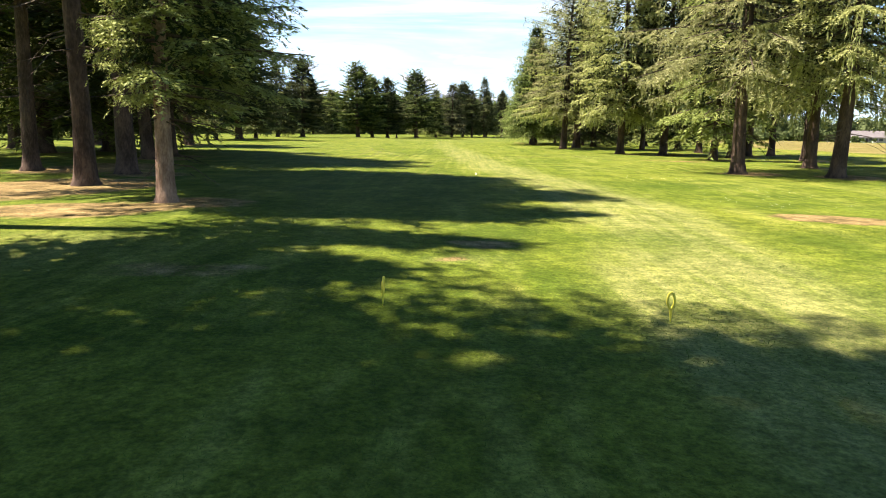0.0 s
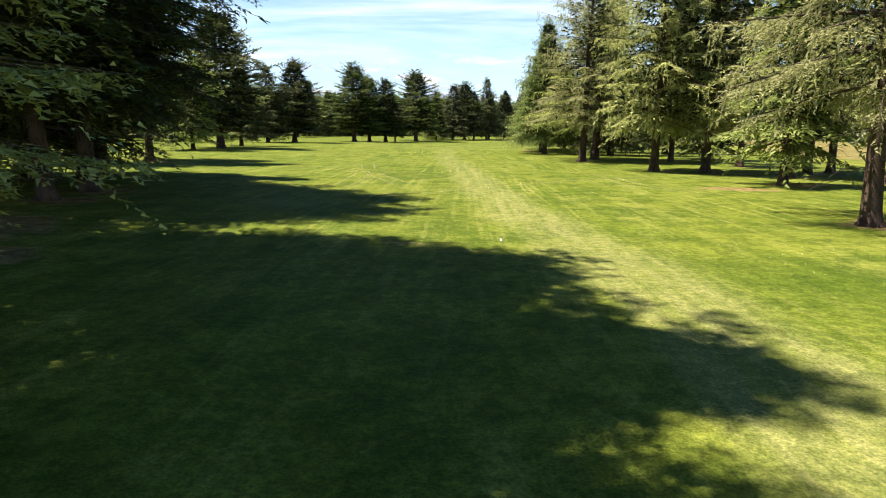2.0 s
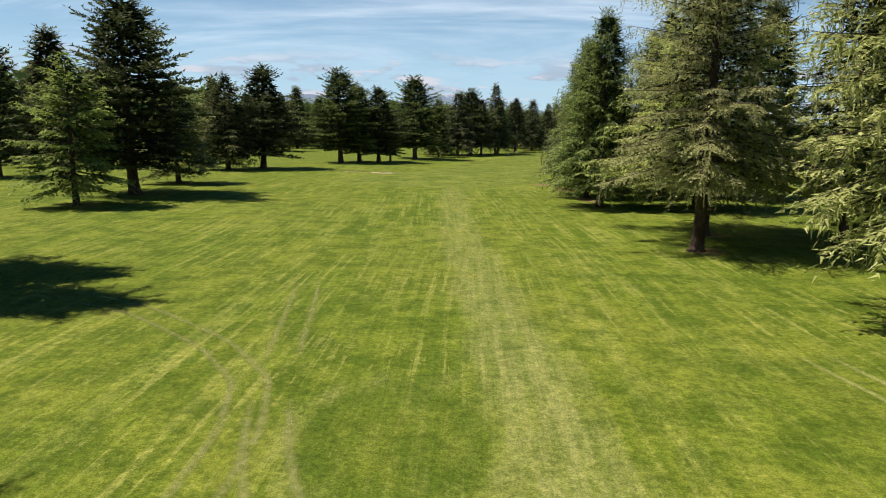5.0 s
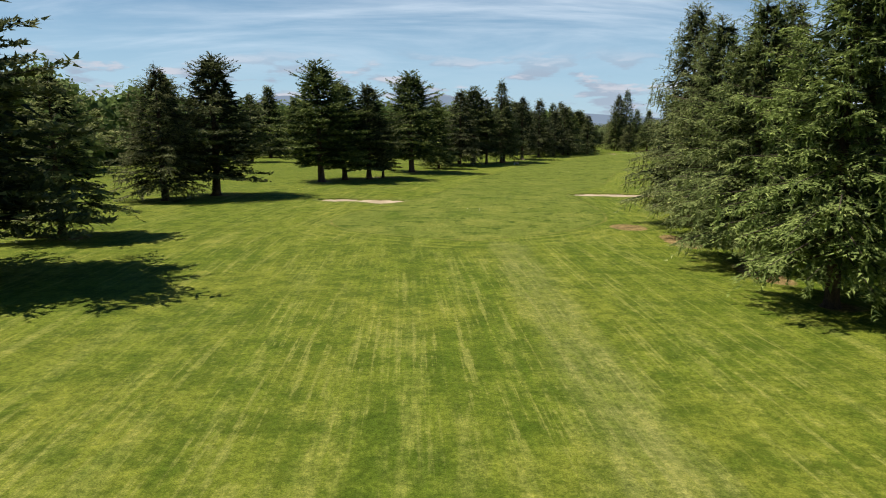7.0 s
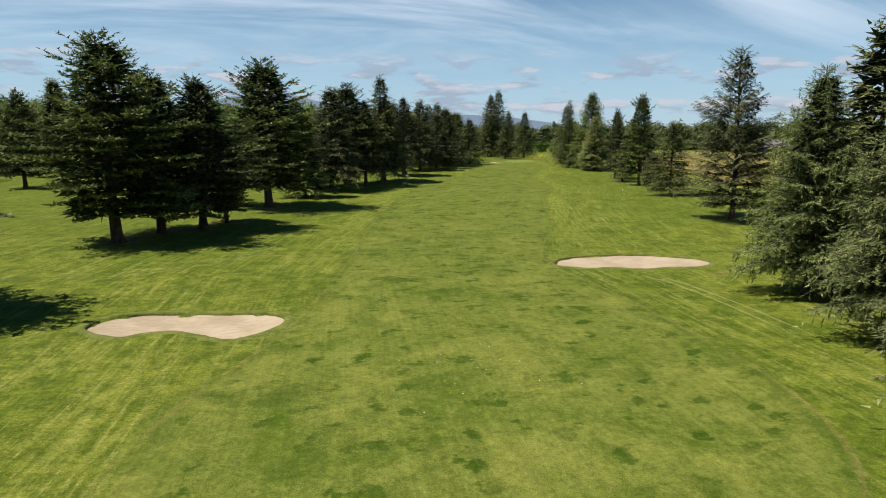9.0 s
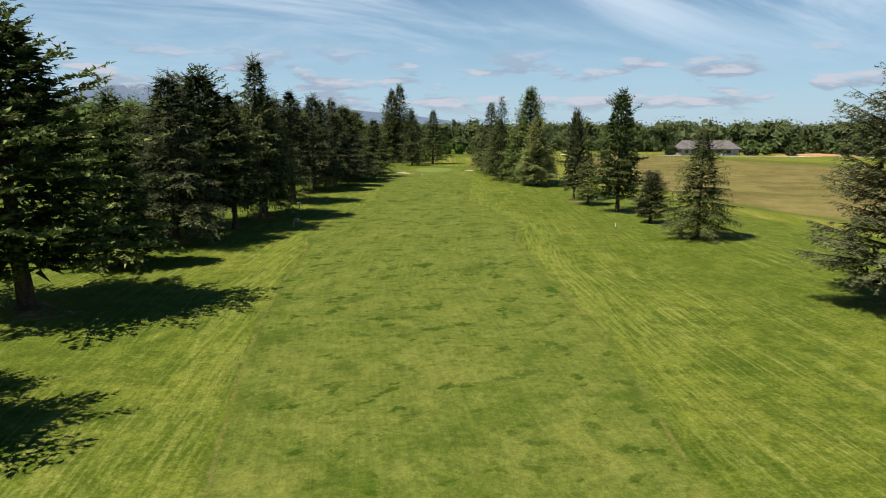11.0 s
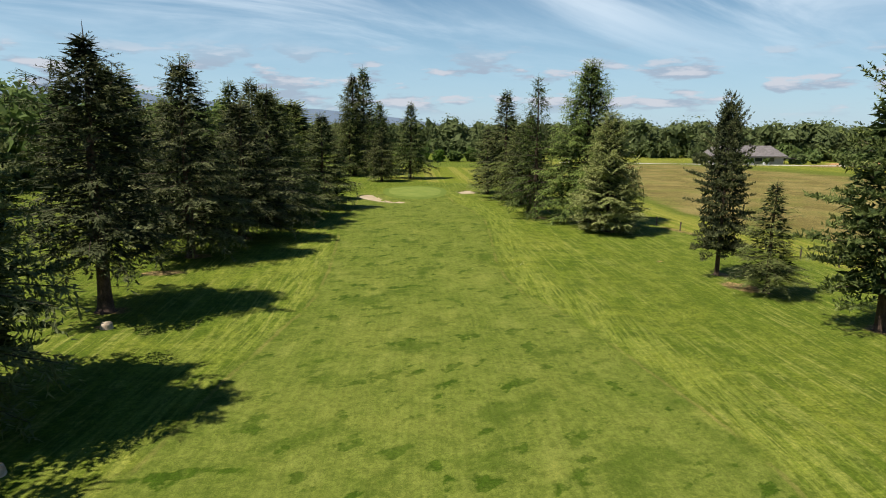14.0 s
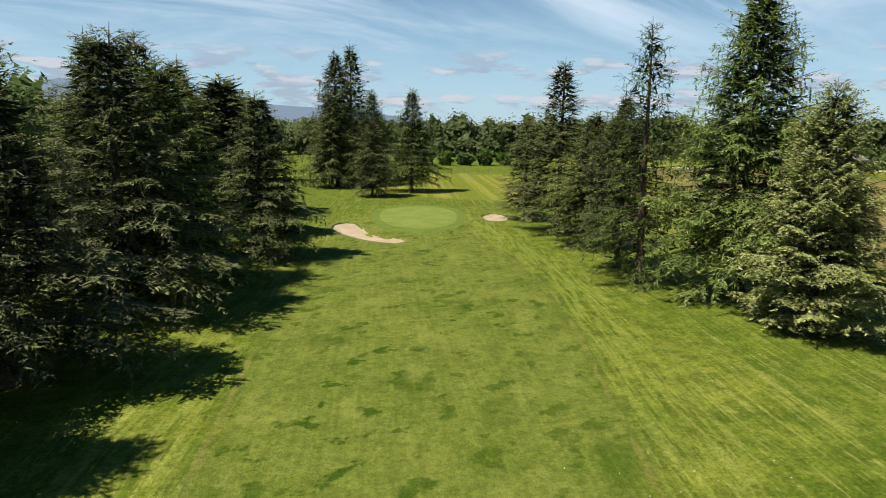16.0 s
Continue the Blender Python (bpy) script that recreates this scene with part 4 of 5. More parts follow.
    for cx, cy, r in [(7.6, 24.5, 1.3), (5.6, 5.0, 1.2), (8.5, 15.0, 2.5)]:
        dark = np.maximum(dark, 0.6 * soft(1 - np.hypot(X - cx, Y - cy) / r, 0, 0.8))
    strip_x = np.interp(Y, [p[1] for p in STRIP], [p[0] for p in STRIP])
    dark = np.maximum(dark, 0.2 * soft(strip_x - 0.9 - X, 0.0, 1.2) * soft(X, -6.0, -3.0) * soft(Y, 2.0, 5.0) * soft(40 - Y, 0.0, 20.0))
    dry = np.maximum(dry, 0.6 * soft(0.1 - ring, 0, 0.1) * (Y < 50))
    dark = np.maximum(dark, 0.55 * soft(0.45 - np.abs(edge + wob * 0.5), 0.0, 0.4) * (Y > 95) * (Y < 262) * (X > -20))
    # coordinates that follow the hole, for mowing marks
    mx, my = np.array(MID, float).T
    cx = np.interp(Y, my, mx)
    slope = np.interp(Y, (my[1:] + my[:-1]) / 2, np.diff(mx) / np.diff(my))
    across = (X - cx) / np.sqrt(1 + slope ** 2)
    outline = [(l, y) for l, y in zip(FAIR_L, FAIR_Y)] + [(r, y) for r, y in zip(FAIR_R[::-1], FAIR_Y[::-1])]
    outline = smooth_loop(outline, 3)
    win = (X > -32) & (X < 80) & (Y > 80) & (Y < 290)
    rim = np.full(X.shape, -40.0)
    rim[win] = near_line(X[win], Y[win], outline + outline[:1]) * np.where(inside(X[win], Y[win], outline), 1.0, -1.0)
    fair = np.where(win, soft(rim + 0.5 * wob, -0.3, 0.3), 0.0)
    nx, ny = len(xs), len(ys)
    idx = np.arange(nx * ny).reshape(ny, nx)
    faces = np.stack([idx[:-1, :-1], idx[:-1, 1:], idx[1:, 1:], idx[1:, :-1]], -1).reshape(-1, 4)
    me = mesh_of("ground", np.stack([X, Y, Z], -1).reshape(-1, 3), faces, M_GROUND, True)
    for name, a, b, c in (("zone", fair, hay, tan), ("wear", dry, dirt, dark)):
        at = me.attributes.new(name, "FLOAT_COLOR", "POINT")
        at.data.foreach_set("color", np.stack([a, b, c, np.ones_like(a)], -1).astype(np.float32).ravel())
    at = me.attributes.new("flow", "FLOAT_VECTOR", "POINT")
    at.data.foreach_set("vector", np.stack([across, Y, rim], -1).astype(np.float32).ravel())
    return tagged(new("ground", me), "mown green grass of fairway and rough with worn patches", "ground", "", "structure")


ground()


# ---- bunkers and green ----
def blob_mesh(name, loop, mat, rings, zfun):
    """A disc of rings inside a closed outline; zfun(ring fraction from edge, x, y)."""
    pts = np.array(loop)
    c = pts.mean(0)
    n = len(pts)
    vs, fs = [], []
    for k in range(rings + 1):
        f = k / rings
        for x, y in pts + (c - pts) * f * 0.96:
            vs.append((x, y, zfun(f, x, y)))
    for k in range(rings):
        for i in range(n):
            j = (i + 1) % n
            fs.append((k * n + i, k * n + j, (k + 1) * n + j, (k + 1) * n + i))
    fs.append(tuple(rings * n + i for i in range(n)))
    return mesh_of(name, vs, fs, mat, True)


def bunker(loop, label):
    c = np.array(loop).mean(0)
    ob = thing("sand_bunker", Matrix(), label, "sand bunker", "fairway bunkers")
    rough = random.Random(int(c[0] * 10))
    sand = blob_mesh("sand", loop, M_SAND, 6, lambda f, x, y: ground_z(x, y) - 0.10 - 0.16 * math.sin(min(f * 2.2, 1.0) * math.pi / 2) + 0.02 * math.sin(x * 3 + y * 2))
    part("sand", sand, M_SAND, ob)
    # turf edge: rises a little, then drops to the sand
    pts = np.array(loop)
    n = len(pts)
    nxt, prv = np.roll(pts, -1, 0), np.roll(pts, 1, 0)
    tan = (nxt - prv) / np.linalg.norm(nxt - prv, axis=1, keepdims=True)
    out = np.stack([tan[:, 1], -tan[:, 0]], 1)
    if np.sum((pts - c) * out) < 0:
        out = -out
    vs, fs = [], []
    prof = [(-0.02, -0.2), (0.0, -0.02), (0.06, 0.03), (0.25, 0.03), (0.7, -0.03)]
    for d, dz in prof:
        for i in range(n):
            x, y = pts[i] + out[i] * (d + (rough.uniform(-0.03, 0.03) if d >= 0 else 0))
            vs.append((x, y, ground_z(x, y) + dz + (rough.uniform(-0.012, 0.012) if 0 <= d < 0.5 else 0)))
    for k in range(len(prof) - 1):
        for i in range(n):
            j = (i + 1) % n
            fs.append((k * n + i, k * n + j, (k + 1) * n + j, (k + 1) * n + i))
    part("turf_lip", mesh_of("turf_lip", vs, fs, M_LIP, True), M_LIP, ob, "grass lip round the sand")


for loop, text in zip(BUNKERS, ["kidney-shaped pale sand bunker in the rough", "long pale sand bunker beside the fairway", "curved pale sand bunker before the green", "small round sand bunker beside the green"]):
    bunker(loop, text)

gl = smooth_loop(GREEN)
gc = np.array(gl).mean(0)
collar = [tuple(gc + (np.array(p) - gc) * 1.22) for p in gl]
tagged(new("green_collar", blob_mesh("green_collar", collar, M_APRON, 8, lambda f, x, y: ground_z(x, y) + 0.012 + 0.1 * min(1, f * 3))), "longer grass collar round the putting green", "collar", "", "structure")
tagged(new("putting_green", blob_mesh("putting_green", gl, M_GREEN, 8, lambda f, x, y: ground_z(x, y) + 0.075 + 0.06 * min(1, f * 3))), "smooth pale putting green of close-mown grass", "putting green", "", "structure")


# ---- broad-leaved woods, far off ----
def leafy_crown(rng, centre, rx, rz, count, leaf):
    """Leaf clumps over a crown of several lobes; verts of loose triangles."""
    lobes = int(rng.integers(7, 11))
    c = rng.normal(0, 1, (lobes, 3))
    c = centre + c / np.linalg.norm(c, axis=1, keepdims=True) * rng.uniform(0.2, 1, (lobes, 1)) ** 0.5 * np.array([rx, rx, rz]) * 0.5
    rad = rng.uniform(0.46, 0.66, lobes) * min(rx, rz)
    k = rng.integers(0, lobes, count)
    d = rng.normal(0, 1, (count, 3))
    d /= np.linalg.norm(d, axis=1, keepdims=True)
    d[:, 2] = np.where(d[:, 2] < -0.5, -d[:, 2], d[:, 2])
    p = c[k] + d * (rad[k] * rng.uniform(0.72, 1.02, count))[:, None]
    n = d + rng.normal(0, 0.3, (count, 3))
    n /= np.linalg.norm(n, axis=1, keepdims=True)
    a = np.cross(n, rng.normal(0, 1, (count, 3)))
    a /= np.linalg.norm(a, axis=1, keepdims=True)
    b = np.cross(n, a)
    s = (leaf * rng.uniform(0.6, 1.3, count))[:, None]
    inner = rng.uniform(0, 1, count) < 0.24
    p[inner] = (c[k] + d * (rad[k] * 0.45)[:, None])[inner]
    s[inner] *= 3.6 * (0.85 / leaf) ** 0.7
    return np.stack([p - a * s * 0.6 - b * s * 0.4, p + a * s * 0.6 - b * s * 0.3, p + b * s * 0.75], 1).reshape(-1, 3)


def woods(name, label, line, depth, count, heights, leaf, per, seed, mat, grow=0.0):
    """A wood of many crowns behind a line; each row further back may stand higher."""
    rng = np.random.default_rng(seed)
    pts = np.array(line, float)
    seg = np.linalg.norm(np.diff(pts, axis=0), axis=1)
    cum = np.concatenate([[0], np.cumsum(seg)])
    out, stems, sf = [], [], []
    for i in range(count):
        s = rng.uniform(0, cum[-1])
        j = min(np.searchsorted(cum, s, "right") - 1, len(seg) - 1)
        t = (s - cum[j]) / seg[j]
        d = (pts[j + 1] - pts[j]) / seg[j]
        back = depth * rng.uniform(0, 1) ** 1.3
        p = pts[j] + d * seg[j] * t + np.array([-d[1], d[0]]) * back
        h = rng.uniform(*heights)
        z = ground_z(*p) + grow * back
        rx = h * rng.uniform(0.4, 0.56)
        front = back < depth * 0.3
        out.append(leafy_crown(rng, np.array([p[0], p[1], z + h * 0.41]), rx, h * 0.58, int(per * (1.7 if front else 0.55)), leaf if front else leaf * 1.3))
        if front:
            v, f = tube([(p[0], p[1], z - 0.3), (p[0], p[1], z + h * 0.5)], [0.25, 0.15], 4)
            sf += [tuple(len(stems) + q for q in ff) for ff in f]
            stems += v
    v = np.concatenate(out)
    ob = tagged(new(name, mesh_of(name, v, np.arange(len(v)).reshape(-1, 3), mat)), label, "woods", "", "stuff")
    st = new("stem_stand", mesh_of("stem_stand", stems, np.array(sf), M_LIMB))
    st.parent = ob
    tagged(st, kind="stuff")


woods("woodland", "mixed green broad-leaved wood across the neighbouring hole", [(45, 352), (20, 325), (-10, 292), (-40, 282), (-60, 258), (-70, 220), (-76, 185), (-66, 150), (-76, 110), (-96, 70), (-100, 20), (-90, -40)], -34, 360, (15, 22), 0.62, 400, 4, M_LEAF)
woods("woodland", "green broad-leaved wood behind the mown field", [(300, 170), (270, 230), (240, 290), (222, 345), (172, 392), (124, 430), (84, 436), (40, 422), (5, 395)], -70, 640, (13, 18), 0.58, 330, 9, M_LEAF, 0.045)
woods("hedge_wood", "light green young trees at the edge of the meadow", [(330, 210), (250, 296), (228, 335), (165, 385), (118, 412)], -8, 120, (4, 8), 0.6, 220, 12, M_LEAF)
woods("hill_wood", "wooded rise along the horizon", [(900, 80), (760, 420), (560, 640), (300, 760), (60, 720), (-200, 640), (-420, 480), (-520, 160), (-480, -160)], -120, 520, (12, 18), 2.2, 150, 17, M_LEAF, 0.03)
woods("woodland", "broad-leaved wood beyond the far field", [(120, -120), (150, -20), (175, 60), (215, 120), (300, 170)], -30, 150, (9, 13), 1.3, 220, 19, M_LEAF)


woods("undergrowth", "dark bushy undergrowth at the edge of the wood", [(46, 350), (21, 323), (-9, 290), (-39, 280), (-59, 256), (-69, 218), (-75, 183), (-65, 148), (-75, 108)], -7, 170, (3, 6.5), 0.7, 110, 23, M_LEAF)
woods("undergrowth", "dark bushy undergrowth at the edge of the wood", [(268, 230), (238, 290), (220, 345), (171, 391), (123, 429), (84, 434), (40, 413)], -7, 150, (3, 6.5), 0.7, 110, 27, M_LEAF)


def shrub(x, y, h, mat, label, seed):
    rng = np.random.default_rng(seed)
    ob = thing("shrub", pose(x, y, ground_z(x, y)), label, "shrub", "shrubs at the meadow edge")
    v = leafy_crown(rng, np.array([0, 0, h * 0.5]), h * 0.75, h * 0.6, 420, 0.34)
    part("crown", mesh_of("crown", v, np.arange(len(v)).reshape(-1, 3), mat), mat, ob)
    for k in range(3):
        a = k * 2.1 + seed
        tv, tf = tube([(0.1 * math.cos(a), 0.1 * math.sin(a), -0.1), (0.3 * h * math.cos(a), 0.3 * h * math.sin(a), h * 0.6)], [0.05, 0.02], 5)
        part("stem", mesh_of("stem", tv, np.array(tf), M_LIMB), M_LIMB, ob)


for i, (x, y, h) in enumerate([(101, 368, 3.6), (106, 366, 3.2), (111, 365, 3.4), (116, 363, 3.8), (97, 372, 5.0), (121, 362, 3.0), (126, 361, 3.4), (92, 380, 4.2), (104, 373, 4.0)]):
    shrub(x, y, h, M_LEAF_LIGHT, "bright green shrub at the edge of the meadow", i)
for i, (x, y, h) in enumerate([(186, 321.5, 2.6), (204, 316, 2.2), (211, 315, 3.8), (207, 317, 3.0), (179, 330, 3.4), (217, 309, 3.0)]):
    shrub(x, y, h, M_LEAF, "rounded green shrub beside the farm building", 20 + i)

# ---- mountains beyond ----
M_HAZY_ROCK, nr = material("self-lit hazy mountain")
pr = nr.add("ShaderNodeTexCoord").outputs["Object"]
zr = nr.add("ShaderNodeSeparateXYZ", {0: pr}).outputs[2]
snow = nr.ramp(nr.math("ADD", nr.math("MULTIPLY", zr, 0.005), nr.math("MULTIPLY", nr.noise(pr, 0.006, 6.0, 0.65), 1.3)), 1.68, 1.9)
# haze of distance put into the colours, which glow by themselves
haze_tint = nr.mix(snow, nr.mix(nr.noise(pr, 0.003, 4.0), (0.15, 0.21, 0.28), (0.18, 0.24, 0.31)), (0.38, 0.42, 0.46))
nr.add("ShaderNodeOutputMaterial", {"Surface": nr.add("ShaderNodeEmission", {"Color": haze_tint, "Strength": 1.0})})


def mountains():
    rng = np.random.default_rng(31)
    n, rows = 260, 7
    a = np.linspace(radians(45), radians(150), n)
    crest = np.zeros(n)
    for k in range(1, 40):
        crest += rng.uniform(-1, 1) / k ** 1.15 * np.sin(k * a * 3.1 + rng.uniform(0, 6.28))
    crest = 120 + 75 * (crest - crest.min()) / (crest.max() - crest.min())
    crest += 95 * np.exp(-((a - radians(91)) / 0.085) ** 2) + 60 * np.exp(-((a - radians(103)) / 0.06) ** 2)
    crest *= soft(a, radians(58), radians(80))
    vs = []
    for r in range(rows):
        f = r / (rows - 1)
        for i in range(n):
            d = 3500 + 500 * f + 60 * rng.normal() * (0 < r < rows - 1)
            vs.append((d * math.cos(a[i]), d * math.sin(a[i]), crest[i] * f ** 1.2 - 4))
    fs = [(r * n + i, r * n + i + 1, (r + 1) * n + i + 1, (r + 1) * n + i) for r in range(rows - 1) for i in range(n - 1)]
    tagged(new("mountain_backdrop", mesh_of("mountain_backdrop", vs, fs, M_HAZY_ROCK, True)), "distant mountains with snow on the peaks, self-lit in haze blue", "mountains", "", "structure")


mountains()


# ---- tracks and lane ----
def ribbon(name, pts, width, mat, lift, label, cat):
    """A strip on the ground along a smoothed line."""
    p = np.array(pts, float)
    t = np.arange(len(p))
    tt = np.linspace(0, len(p) - 1, len(p) * 14)
    q = np.stack([np.interp(tt, t, p[:, 0]), np.interp(tt, t, p[:, 1])], 1)
    for _ in range(5):
        q[1:-1] = (q[:-2] + 2 * q[1:-1] + q[2:]) / 4
    d = np.gradient(q, axis=0)
    d /= np.linalg.norm(d, axis=1, keepdims=True) + 1e-9
    s = np.stack([-d[:, 1], d[:, 0]], 1)
    rng = np.random.default_rng(len(q))
    wob = rng.uniform(0.8, 1.15, len(q))
    share = (-0.5, -0.22, 0.0, 0.22, 0.5)
    n = len(q)
    vs, worn = [], []
    for k in share:
        for i, (x, y) in enumerate(q + s * (width * k * wob)[:, None]):
            vs.append((x, y, ground_z(x, y) + lift))
            worn.append((1.0 - abs(k) * 2.0) ** 0.6 * min(1.0, i / 8, (n - 1 - i) / 8))
    fs = [((k + 1) * n + i, (k + 1) * n + i + 1, k * n + i + 1, k * n + i)[::-1] for k in range(4) for i in range(n - 1)]
    me = mesh_of(name, vs, fs, mat, True)
    me.attributes.new("worn", "FLOAT", "POINT").data.foreach_set("value", np.array(worn, dtype=np.float32))
    return tagged(new(name, me), label, cat, "", "structure")


def offset(pts, d):
    p = np.array(pts, float)
    g = np.gradient(p, axis=0)
    g /= np.linalg.norm(g, axis=1, keepdims=True)
    return [tuple(v) for v in p + np.stack([-g[:, 1], g[:, 0]], 1) * d]


TRACKS = [[(-1.6, 27.2), (-0.7, 27.9), (0.2, 28.9), (1.6, 30.5), (2.8, 31.9), (4.7, 34.3), (8.8, 38.0), (14.0, 42.4)],
          [(9.9, 45.0), (10.6, 41.2), (10.3, 38.0), (10.2, 35.0), (10.9, 32.6), (12.5, 30.4)],
          [(-14.0, 50.5), (-8.2, 47.2), (-5.0, 44.3), (-3.3, 41.9), (-2.7, 39.4), (-2.6, 35.4), (-2.6, 33.2), (-2.9, 30.0)],
          [(-2.6, 41.0), (-2.0, 38.6), (-0.8, 35.3), (0.2, 32.4)],
          [(-3.0, 43.0), (-3.6, 47.0), (-4.4, 52.0)],
          [(14.6, 112), (15.2, 119), (15.6, 124), (15.0, 127.5)],
          [(-30.0, 132.6), (-24.4, 132.3), (-18.2, 132.4), (-15.4, 133.2), (-11.9, 136.3), (-9.3, 139.5), (-7.5, 143.0)]]
for line in TRACKS:
    for d in (-0.38, 0.38):
        ribbon("tyre_track", offset(line, d), 0.26, M_TRACK, 0.007, "pale pressed tyre track across the mown grass", "track")
M_LANE = simple("pale gravel", (0.42, 0.39, 0.34), (0.58, 0.55, 0.5), 1.5, 0.95, 0.5, 0.1)
ribbon("lane", [(140, 350), (165, 334), (181, 321.5), (203, 309), (226, 292), (262, 262), (330, 200)], 3.0, M_LANE, 0.03, "pale gravel lane along the far side of the field", "lane")
M_EARTH = simple("orange earth", (0.36, 0.19, 0.09), (0.5, 0.29, 0.15), 0.6, 0.95, 0.4, 0.1)
tagged(new("earth_bank", blob_mesh("earth_bank", smooth_loop([(214, 311), (224, 304), (236, 295), (240, 299), (228, 309), (218, 315)]), M_EARTH, 4, lambda f, x, y: ground_z(x, y) + 0.02 + 0.9 * f)), "bare orange earth bank beside the lane", "bank", "", "structure")

# ---- farm building ----
M_ROOF = simple("weathered grey-brown roof tiles", (0.11, 0.10, 0.095), (0.19, 0.175, 0.165), 1.2, 0.85, 0.5, 0.2)
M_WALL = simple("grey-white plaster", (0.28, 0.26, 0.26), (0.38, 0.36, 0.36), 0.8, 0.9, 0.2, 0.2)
M_DARK = simple("dark stained timber", (0.03, 0.026, 0.024), (0.07, 0.06, 0.05), 2.0, 0.7, 0.3, 0.3)
M_PANE = simple("dark window glass", (0.02, 0.025, 0.03), (0.04, 0.045, 0.05), 1.0, 0.1, 0.0, 0.6)


def farmhouse():
    ob = thing("farmhouse", pose(181, 327, ground_z(181, 327), 0, 0, -29.5), "long low farmhouse with a weathered grey-brown hipped roof", "house")
    bm = bmesh.new()
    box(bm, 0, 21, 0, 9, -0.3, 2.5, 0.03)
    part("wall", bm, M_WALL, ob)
    e = 0.9
    vs = [(-e, -e, 2.35), (21 + e, -e, 2.35), (21 + e, 9 + e, 2.35), (-e, 9 + e, 2.35), (1.2, 4.5, 5.6), (18.6, 4.5, 5.6),
          (-e, -e, 2.55), (21 + e, -e, 2.55), (21 + e, 9 + e, 2.55), (-e, 9 + e, 2.55)]
    part("roof", mesh_of("roof", vs, [(6, 7, 5, 4), (7, 8, 5), (8, 9, 4, 5), (9, 6, 4), (0, 1, 7, 6), (1, 2, 8, 7), (2, 3, 9, 8), (3, 0, 6, 9), (3, 2, 1, 0)], M_ROOF), M_ROOF, ob, "grey-brown hipped roof")
    for x in (4.5, 12.0):
        bm = bmesh.new()
        box(bm, x, x + 0.5, 3.9, 4.4, 5.1, 6.1, 0.03)
        part("chimney", bm, M_DARK, ob)
    for x, wd in ((1.5, 1.2), (5.2, 2.2), (9.6, 1.2), (12.4, 2.2), (16.6, 1.6)):
        bm = bmesh.new()
        box(bm, x, x + wd, -0.06, 0.02, 0.9, 2.05, 0.02)
        win = part("window", bm, M_DARK, ob)
        bm = bmesh.new()
        box(bm, x + 0.08, x + wd - 0.08, -0.085, -0.065, 0.98, 1.97)
        part("pane", bm, M_PANE, win)
    for x in (4.0, 11.2, 15.0):
        bm = bmesh.new()
        box(bm, x, x + 0.95, -0.07, 0.02, 0.0, 2.05, 0.02)
        part("door", bm, M_DARK, ob)
    bm = bmesh.new()
    box(bm, 21.3, 25.6, 0.5, 6.0, 1.75, 1.95, 0.02)
    part("lean_to_roof", bm, M_DARK, ob, "flat dark lean-to roof")
    for x, y in ((21.6, 0.8), (25.3, 0.8), (25.3, 5.7), (21.6, 5.7)):
        bm = bmesh.new()
        box(bm, x - 0.08, x + 0.08, y - 0.08, y + 0.08, -0.3, 1.75, 0.01)
        part("post", bm, M_DARK, ob)


farmhouse()
M_STUFF_WHITE = simple("white painted board", (0.7, 0.7, 0.68), (0.82, 0.82, 0.8), 3.0, 0.6, 0.1)
for x, y in ((184.5, 321.8), (188.5, 319.6), (192.5, 317.4)):
    bm = bmesh.new()
    box(bm, -0.9, 0.9, -0.35, 0.35, 0.0, 0.75, 0.06)
    tb = thing("white_planter", pose(x, y, ground_z(x, y), 0, 0, -29.5), "white box planter before the farmhouse", "planter")
    part("box", bm, M_STUFF_WHITE, tb)
    rngp = np.random.default_rng(int(x))
    v = leafy_crown(rngp, np.array([0, 0, 0.85]), 0.8, 0.3, 60, 0.18)
    part("foliage", mesh_of("foliage", v, np.arange(len(v)).reshape(-1, 3), M_LEAF_LIGHT), M_LEAF_LIGHT, tb)

# ---- small things ----
M_POST = simple("weathered post wood", (0.07, 0.055, 0.045), (0.16, 0.13, 0.1), 9.0, 0.9, 0.6, 0.1, 0, (1, 1, 0.2))
M_YELLOW = simple("yellow plastic", (0.62, 0.54, 0.05), (0.75, 0.66, 0.1), 12.0, 0.5, 0.1)
M_STAKE = simple("white stake paint", (0.68, 0.68, 0.64), (0.8, 0.8, 0.77), 10.0, 0.6, 0.1)
M_STUMP = simple("cut stump wood", (0.32, 0.25, 0.17), (0.5, 0.42, 0.31), 9.0, 0.85, 0.5, 0.1)


def fence_post(x, y, h, mat, label):
    ob = thing("fence_post", pose(x, y, ground_z(x, y), random.uniform(-3, 3), random.uniform(-3, 3), random.uniform(0, 90)), label, "fence post", "fence posts beside the field")
    bm = bmesh.new()
    box(bm, -0.06, 0.06, -0.06, 0.06, -0.2, h, 0.015)
    part("post", bm, mat, ob)
    bm = bmesh.new()
    box(bm, -0.065, 0.065, -0.065, 0.065, h, h + 0.04, 0.015)
    part("cap", bm, mat, ob)


for i in range(11):
    fence_post(68.6 + 0.1 * i, 208 + 3.6 * i, 0.95, M_POST, "dark weathered wooden fence post in long grass")


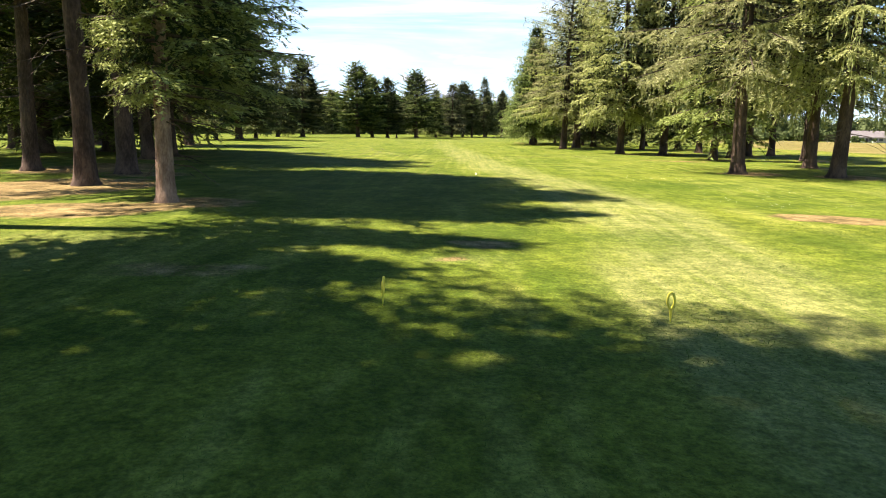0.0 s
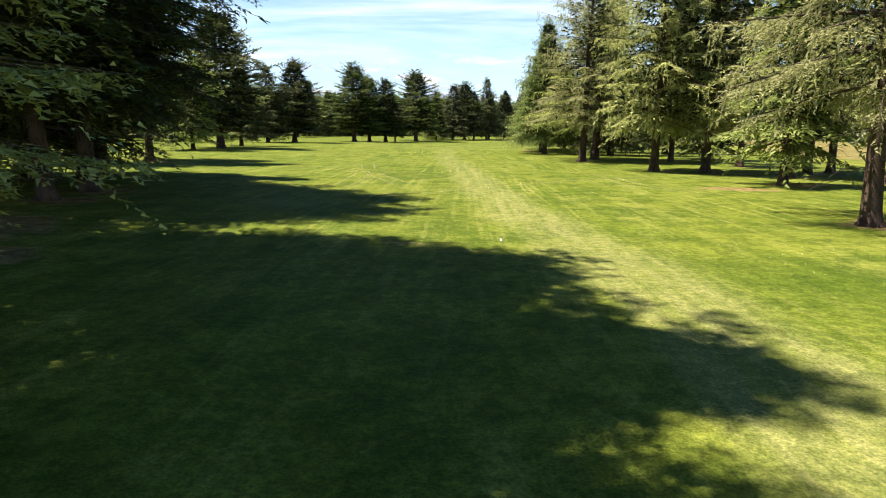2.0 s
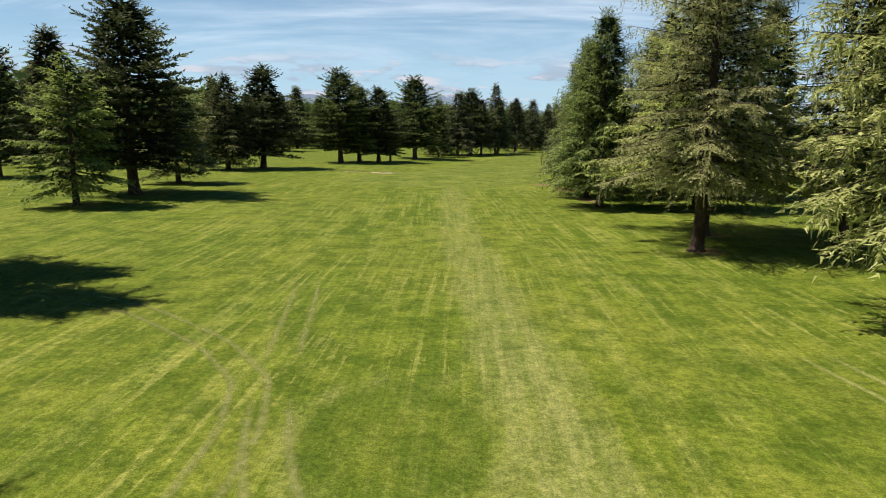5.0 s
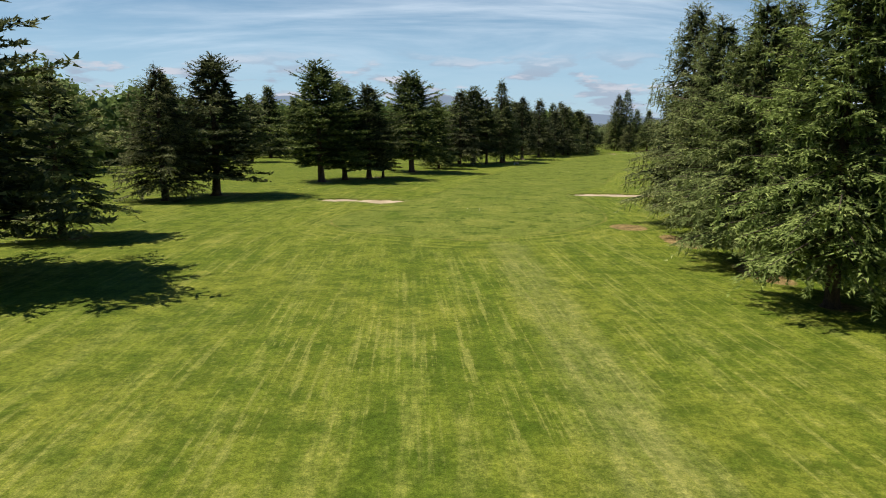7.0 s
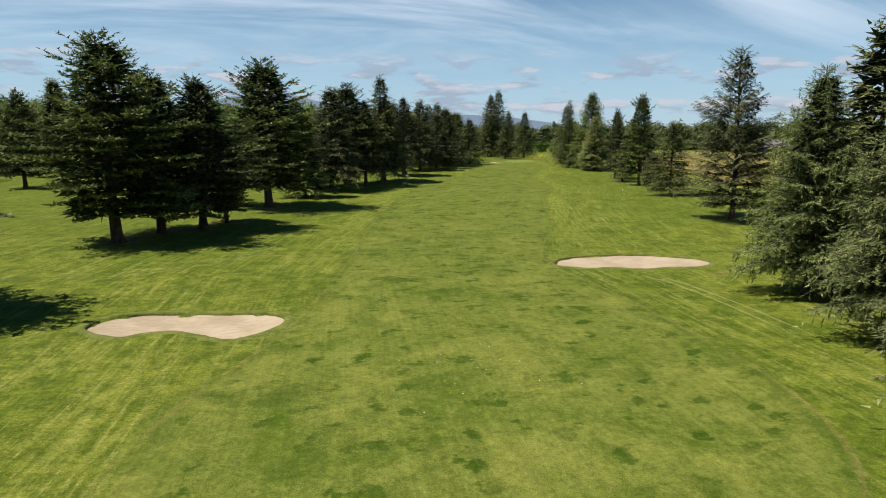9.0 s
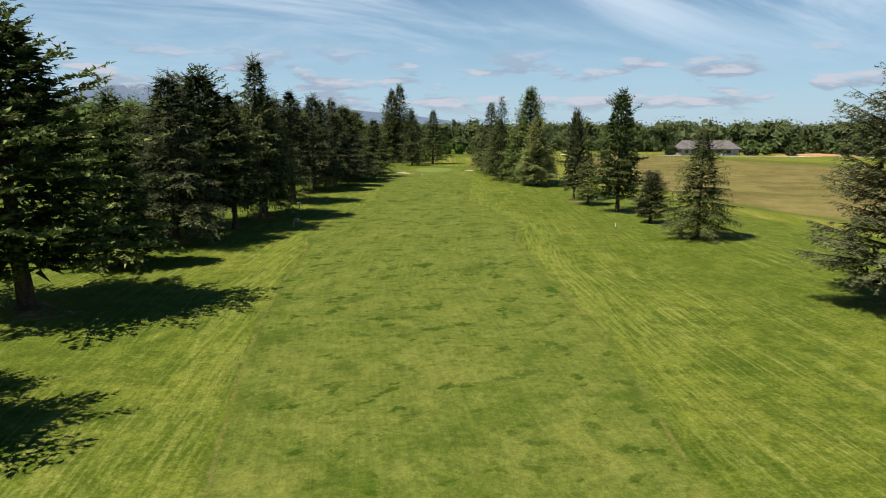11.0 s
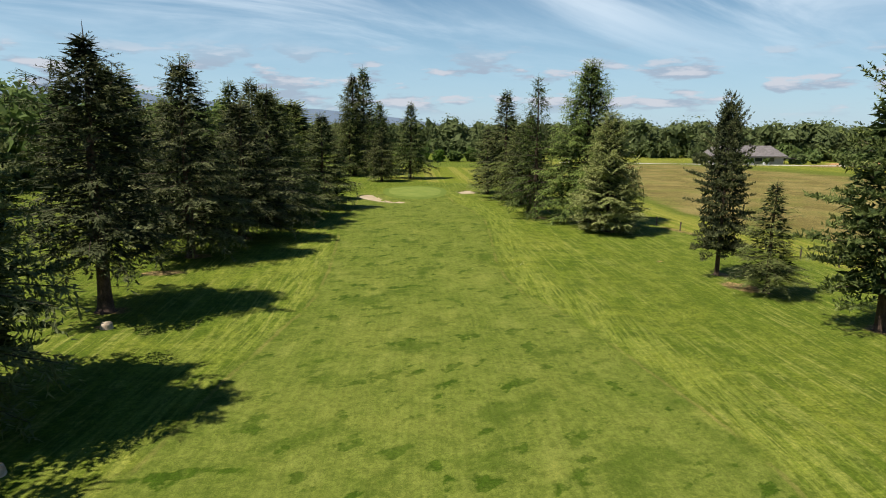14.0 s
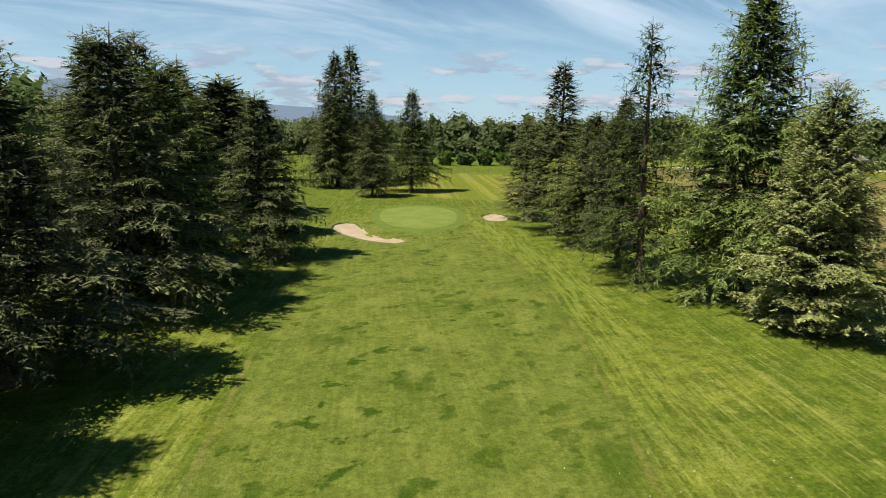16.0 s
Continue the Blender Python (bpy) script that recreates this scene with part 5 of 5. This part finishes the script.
def tee_marker(x, y, turn):
    """A flat loop of plastic like the eye of a needle, drawn out into a spike."""
    ob = thing("tee_marker", pose(x, y, ground_z(x, y), 3, -4, turn), "small yellow plastic loop tee marker stuck in the grass", "tee marker", "tee markers")
    n = 28
    vs, fs = [], []
    for k in range(n):
        a = 6.2832 * k / n
        wx, wz = math.cos(a), math.sin(a)
        pinch = 1.0 if wz > -0.2 else max(0.35, 1.0 - 0.75 * (-wz - 0.2))
        for depth in (-0.006, 0.006):
            vs.append((0.036 * wx * pinch, depth, 0.155 + 0.078 * wz))
            vs.append((0.021 * wx * pinch, depth, 0.157 + 0.055 * wz))
    for k in range(n):
        p, q = 4 * k, 4 * ((k + 1) % n)
        fs += [(p, q, q + 2, p + 2), (p + 1, p + 3, q + 3, q + 1), (p, p + 1, q + 1, q), (p + 2, q + 2, q + 3, p + 3)]
    part("loop", mesh_of("loop", vs, fs, M_YELLOW, True), M_YELLOW, ob)
    v, f = tube([(0, 0, -0.06), (0, 0, 0.0), (0, 0, 0.05), (0, 0, 0.095)], [0.002, 0.005, 0.009, 0.014], 8)
    part("spike", mesh_of("spike", v, np.array(f), M_YELLOW, True), M_YELLOW, ob)


tee_marker(4.64, 1.03, 12)
tee_marker(2.5, 1.15, 82)


def stake(x, y, h, r, mat, label, name="marker_stake"):
    ob = thing(name, pose(x, y, ground_z(x, y), 2, 1, 0), label, "stake", "marker stakes")
    v, f = tube([(0, 0, -0.1), (0, 0, h * 0.96), (0, 0, h)], [r, r, r * 0.4], 8)
    part("shaft", mesh_of("shaft", v, np.array(f), mat, True), mat, ob)


stake(3.45, 18.3, 0.05, 0.022, M_STAKE, "low white marker peg in the mown grass")
stake(45.2, 187.4, 0.45, 0.022, M_STAKE, "short white marker stake in the rough")
stake(10.6, 196.6, 0.5, 0.03, M_STAKE, "short white marker stake in tree shade")


def stump(x, y, r, h):
    rng = np.random.default_rng(int(x * 7))
    ob = thing("tree_stump", pose(x, y, ground_z(x, y)), "pale cut tree stump in the grass", "tree stump")
    v, f = tube([(0, 0, -0.1), (0, 0, 0.03), (0, 0, h * 0.6), (0, 0, h), (0, 0, h + 0.005)], [r * 1.25, r * 1.15, r, r * 0.97, r * 0.02], 14, 0.05, rng)
    part("wood", mesh_of("wood", v, np.array(f), M_STUMP), M_STUMP, ob)


stump(14.6, 214.6, 0.28, 0.3)
stump(11.6, 200.2, 0.3, 0.28)

# ---- grass blades and daisies ----
def blades():
    rng = np.random.default_rng(77)
    n = 90000
    y = -2.9 + 11 * rng.uniform(0, 1, n) ** 1.6
    x = 3.2 + rng.uniform(-1, 1, n) * (3.0 + 0.62 * (y + 3.5))
    keep = (np.hypot(x - 9.4, (y - 7.5) * 1.6) > 1.7) & (np.hypot((x + 3.2) / 2.4, (y - 6.6) / 1.5) > 0.8)
    x, y = x[keep], y[keep]
    n = len(x)
    z = terrain(x, y)
    base = np.stack([x, y, z - 0.004], 1)
    d = np.stack([rng.normal(0, 1.1, n), rng.normal(0, 1.1, n), np.ones(n)], 1)
    grow = 0.017 + 0.005 * np.sin(x * 1.7) * np.sin(y * 1.3)
    v = needle_tris(base, d, 1.0, 0.0, rng, 0.1)
    tri = v.reshape(-1, 3, 3)
    tip = tri[:, 2] - base
    tip = base + tip * grow[:, None] * rng.uniform(0.6, 1.5, n)[:, None]
    th = rng.uniform(0, 6.283, n)
    s = np.stack([np.cos(th), np.sin(th), 0 * th], 1) * (0.0026 + 0.0004 * (y + 3))[:, None]
    v = np.stack([base - s, base + s, tip], 1).reshape(-1, 3)
    tagged(new("grass", mesh_of("grass", v, np.arange(len(v)).reshape(-1, 3), M_GRASS_BLADE)), "short green grass blades on the tee", "grass", "", "stuff")


blades()
M_DAISY = simple("daisy petals", (0.72, 0.72, 0.68), (0.8, 0.8, 0.78), 20.0, 0.7, 0.0)


def daisies():
    rng = np.random.default_rng(5)
    cent = [(9.6, 9.8, 1.6), (10.5, 12.5, 1.5), (9.5, 17.0, 2.0), (31, 168, 4), (44, 222, 3.5), (18, 176, 6), (0, 112, 4), (8, 30, 2)]
    vs, fs = [], []
    for cx, cy, r in cent:
        for _ in range(38):
            x, y = cx + rng.normal(0, r * 0.5), cy + rng.normal(0, r * 0.5)
            s = rng.uniform(0.006, 0.012) * (1 if cy < 50 else 1.9)
            z = ground_z(x, y) + 0.05
            k = len(vs)
            vs += [(x + s * math.cos(a), y + s * math.sin(a), z + 0.3 * s * math.sin(2 * a)) for a in (0, 1.047, 2.094, 3.1416, 4.189, 5.236)]
            fs.append(tuple(range(k, k + 6)))
    tagged(new("daisies", mesh_of("daisies", vs, fs, M_DAISY)), "scattered small white daisies in the grass", "daisies", "", "stuff")


daisies()
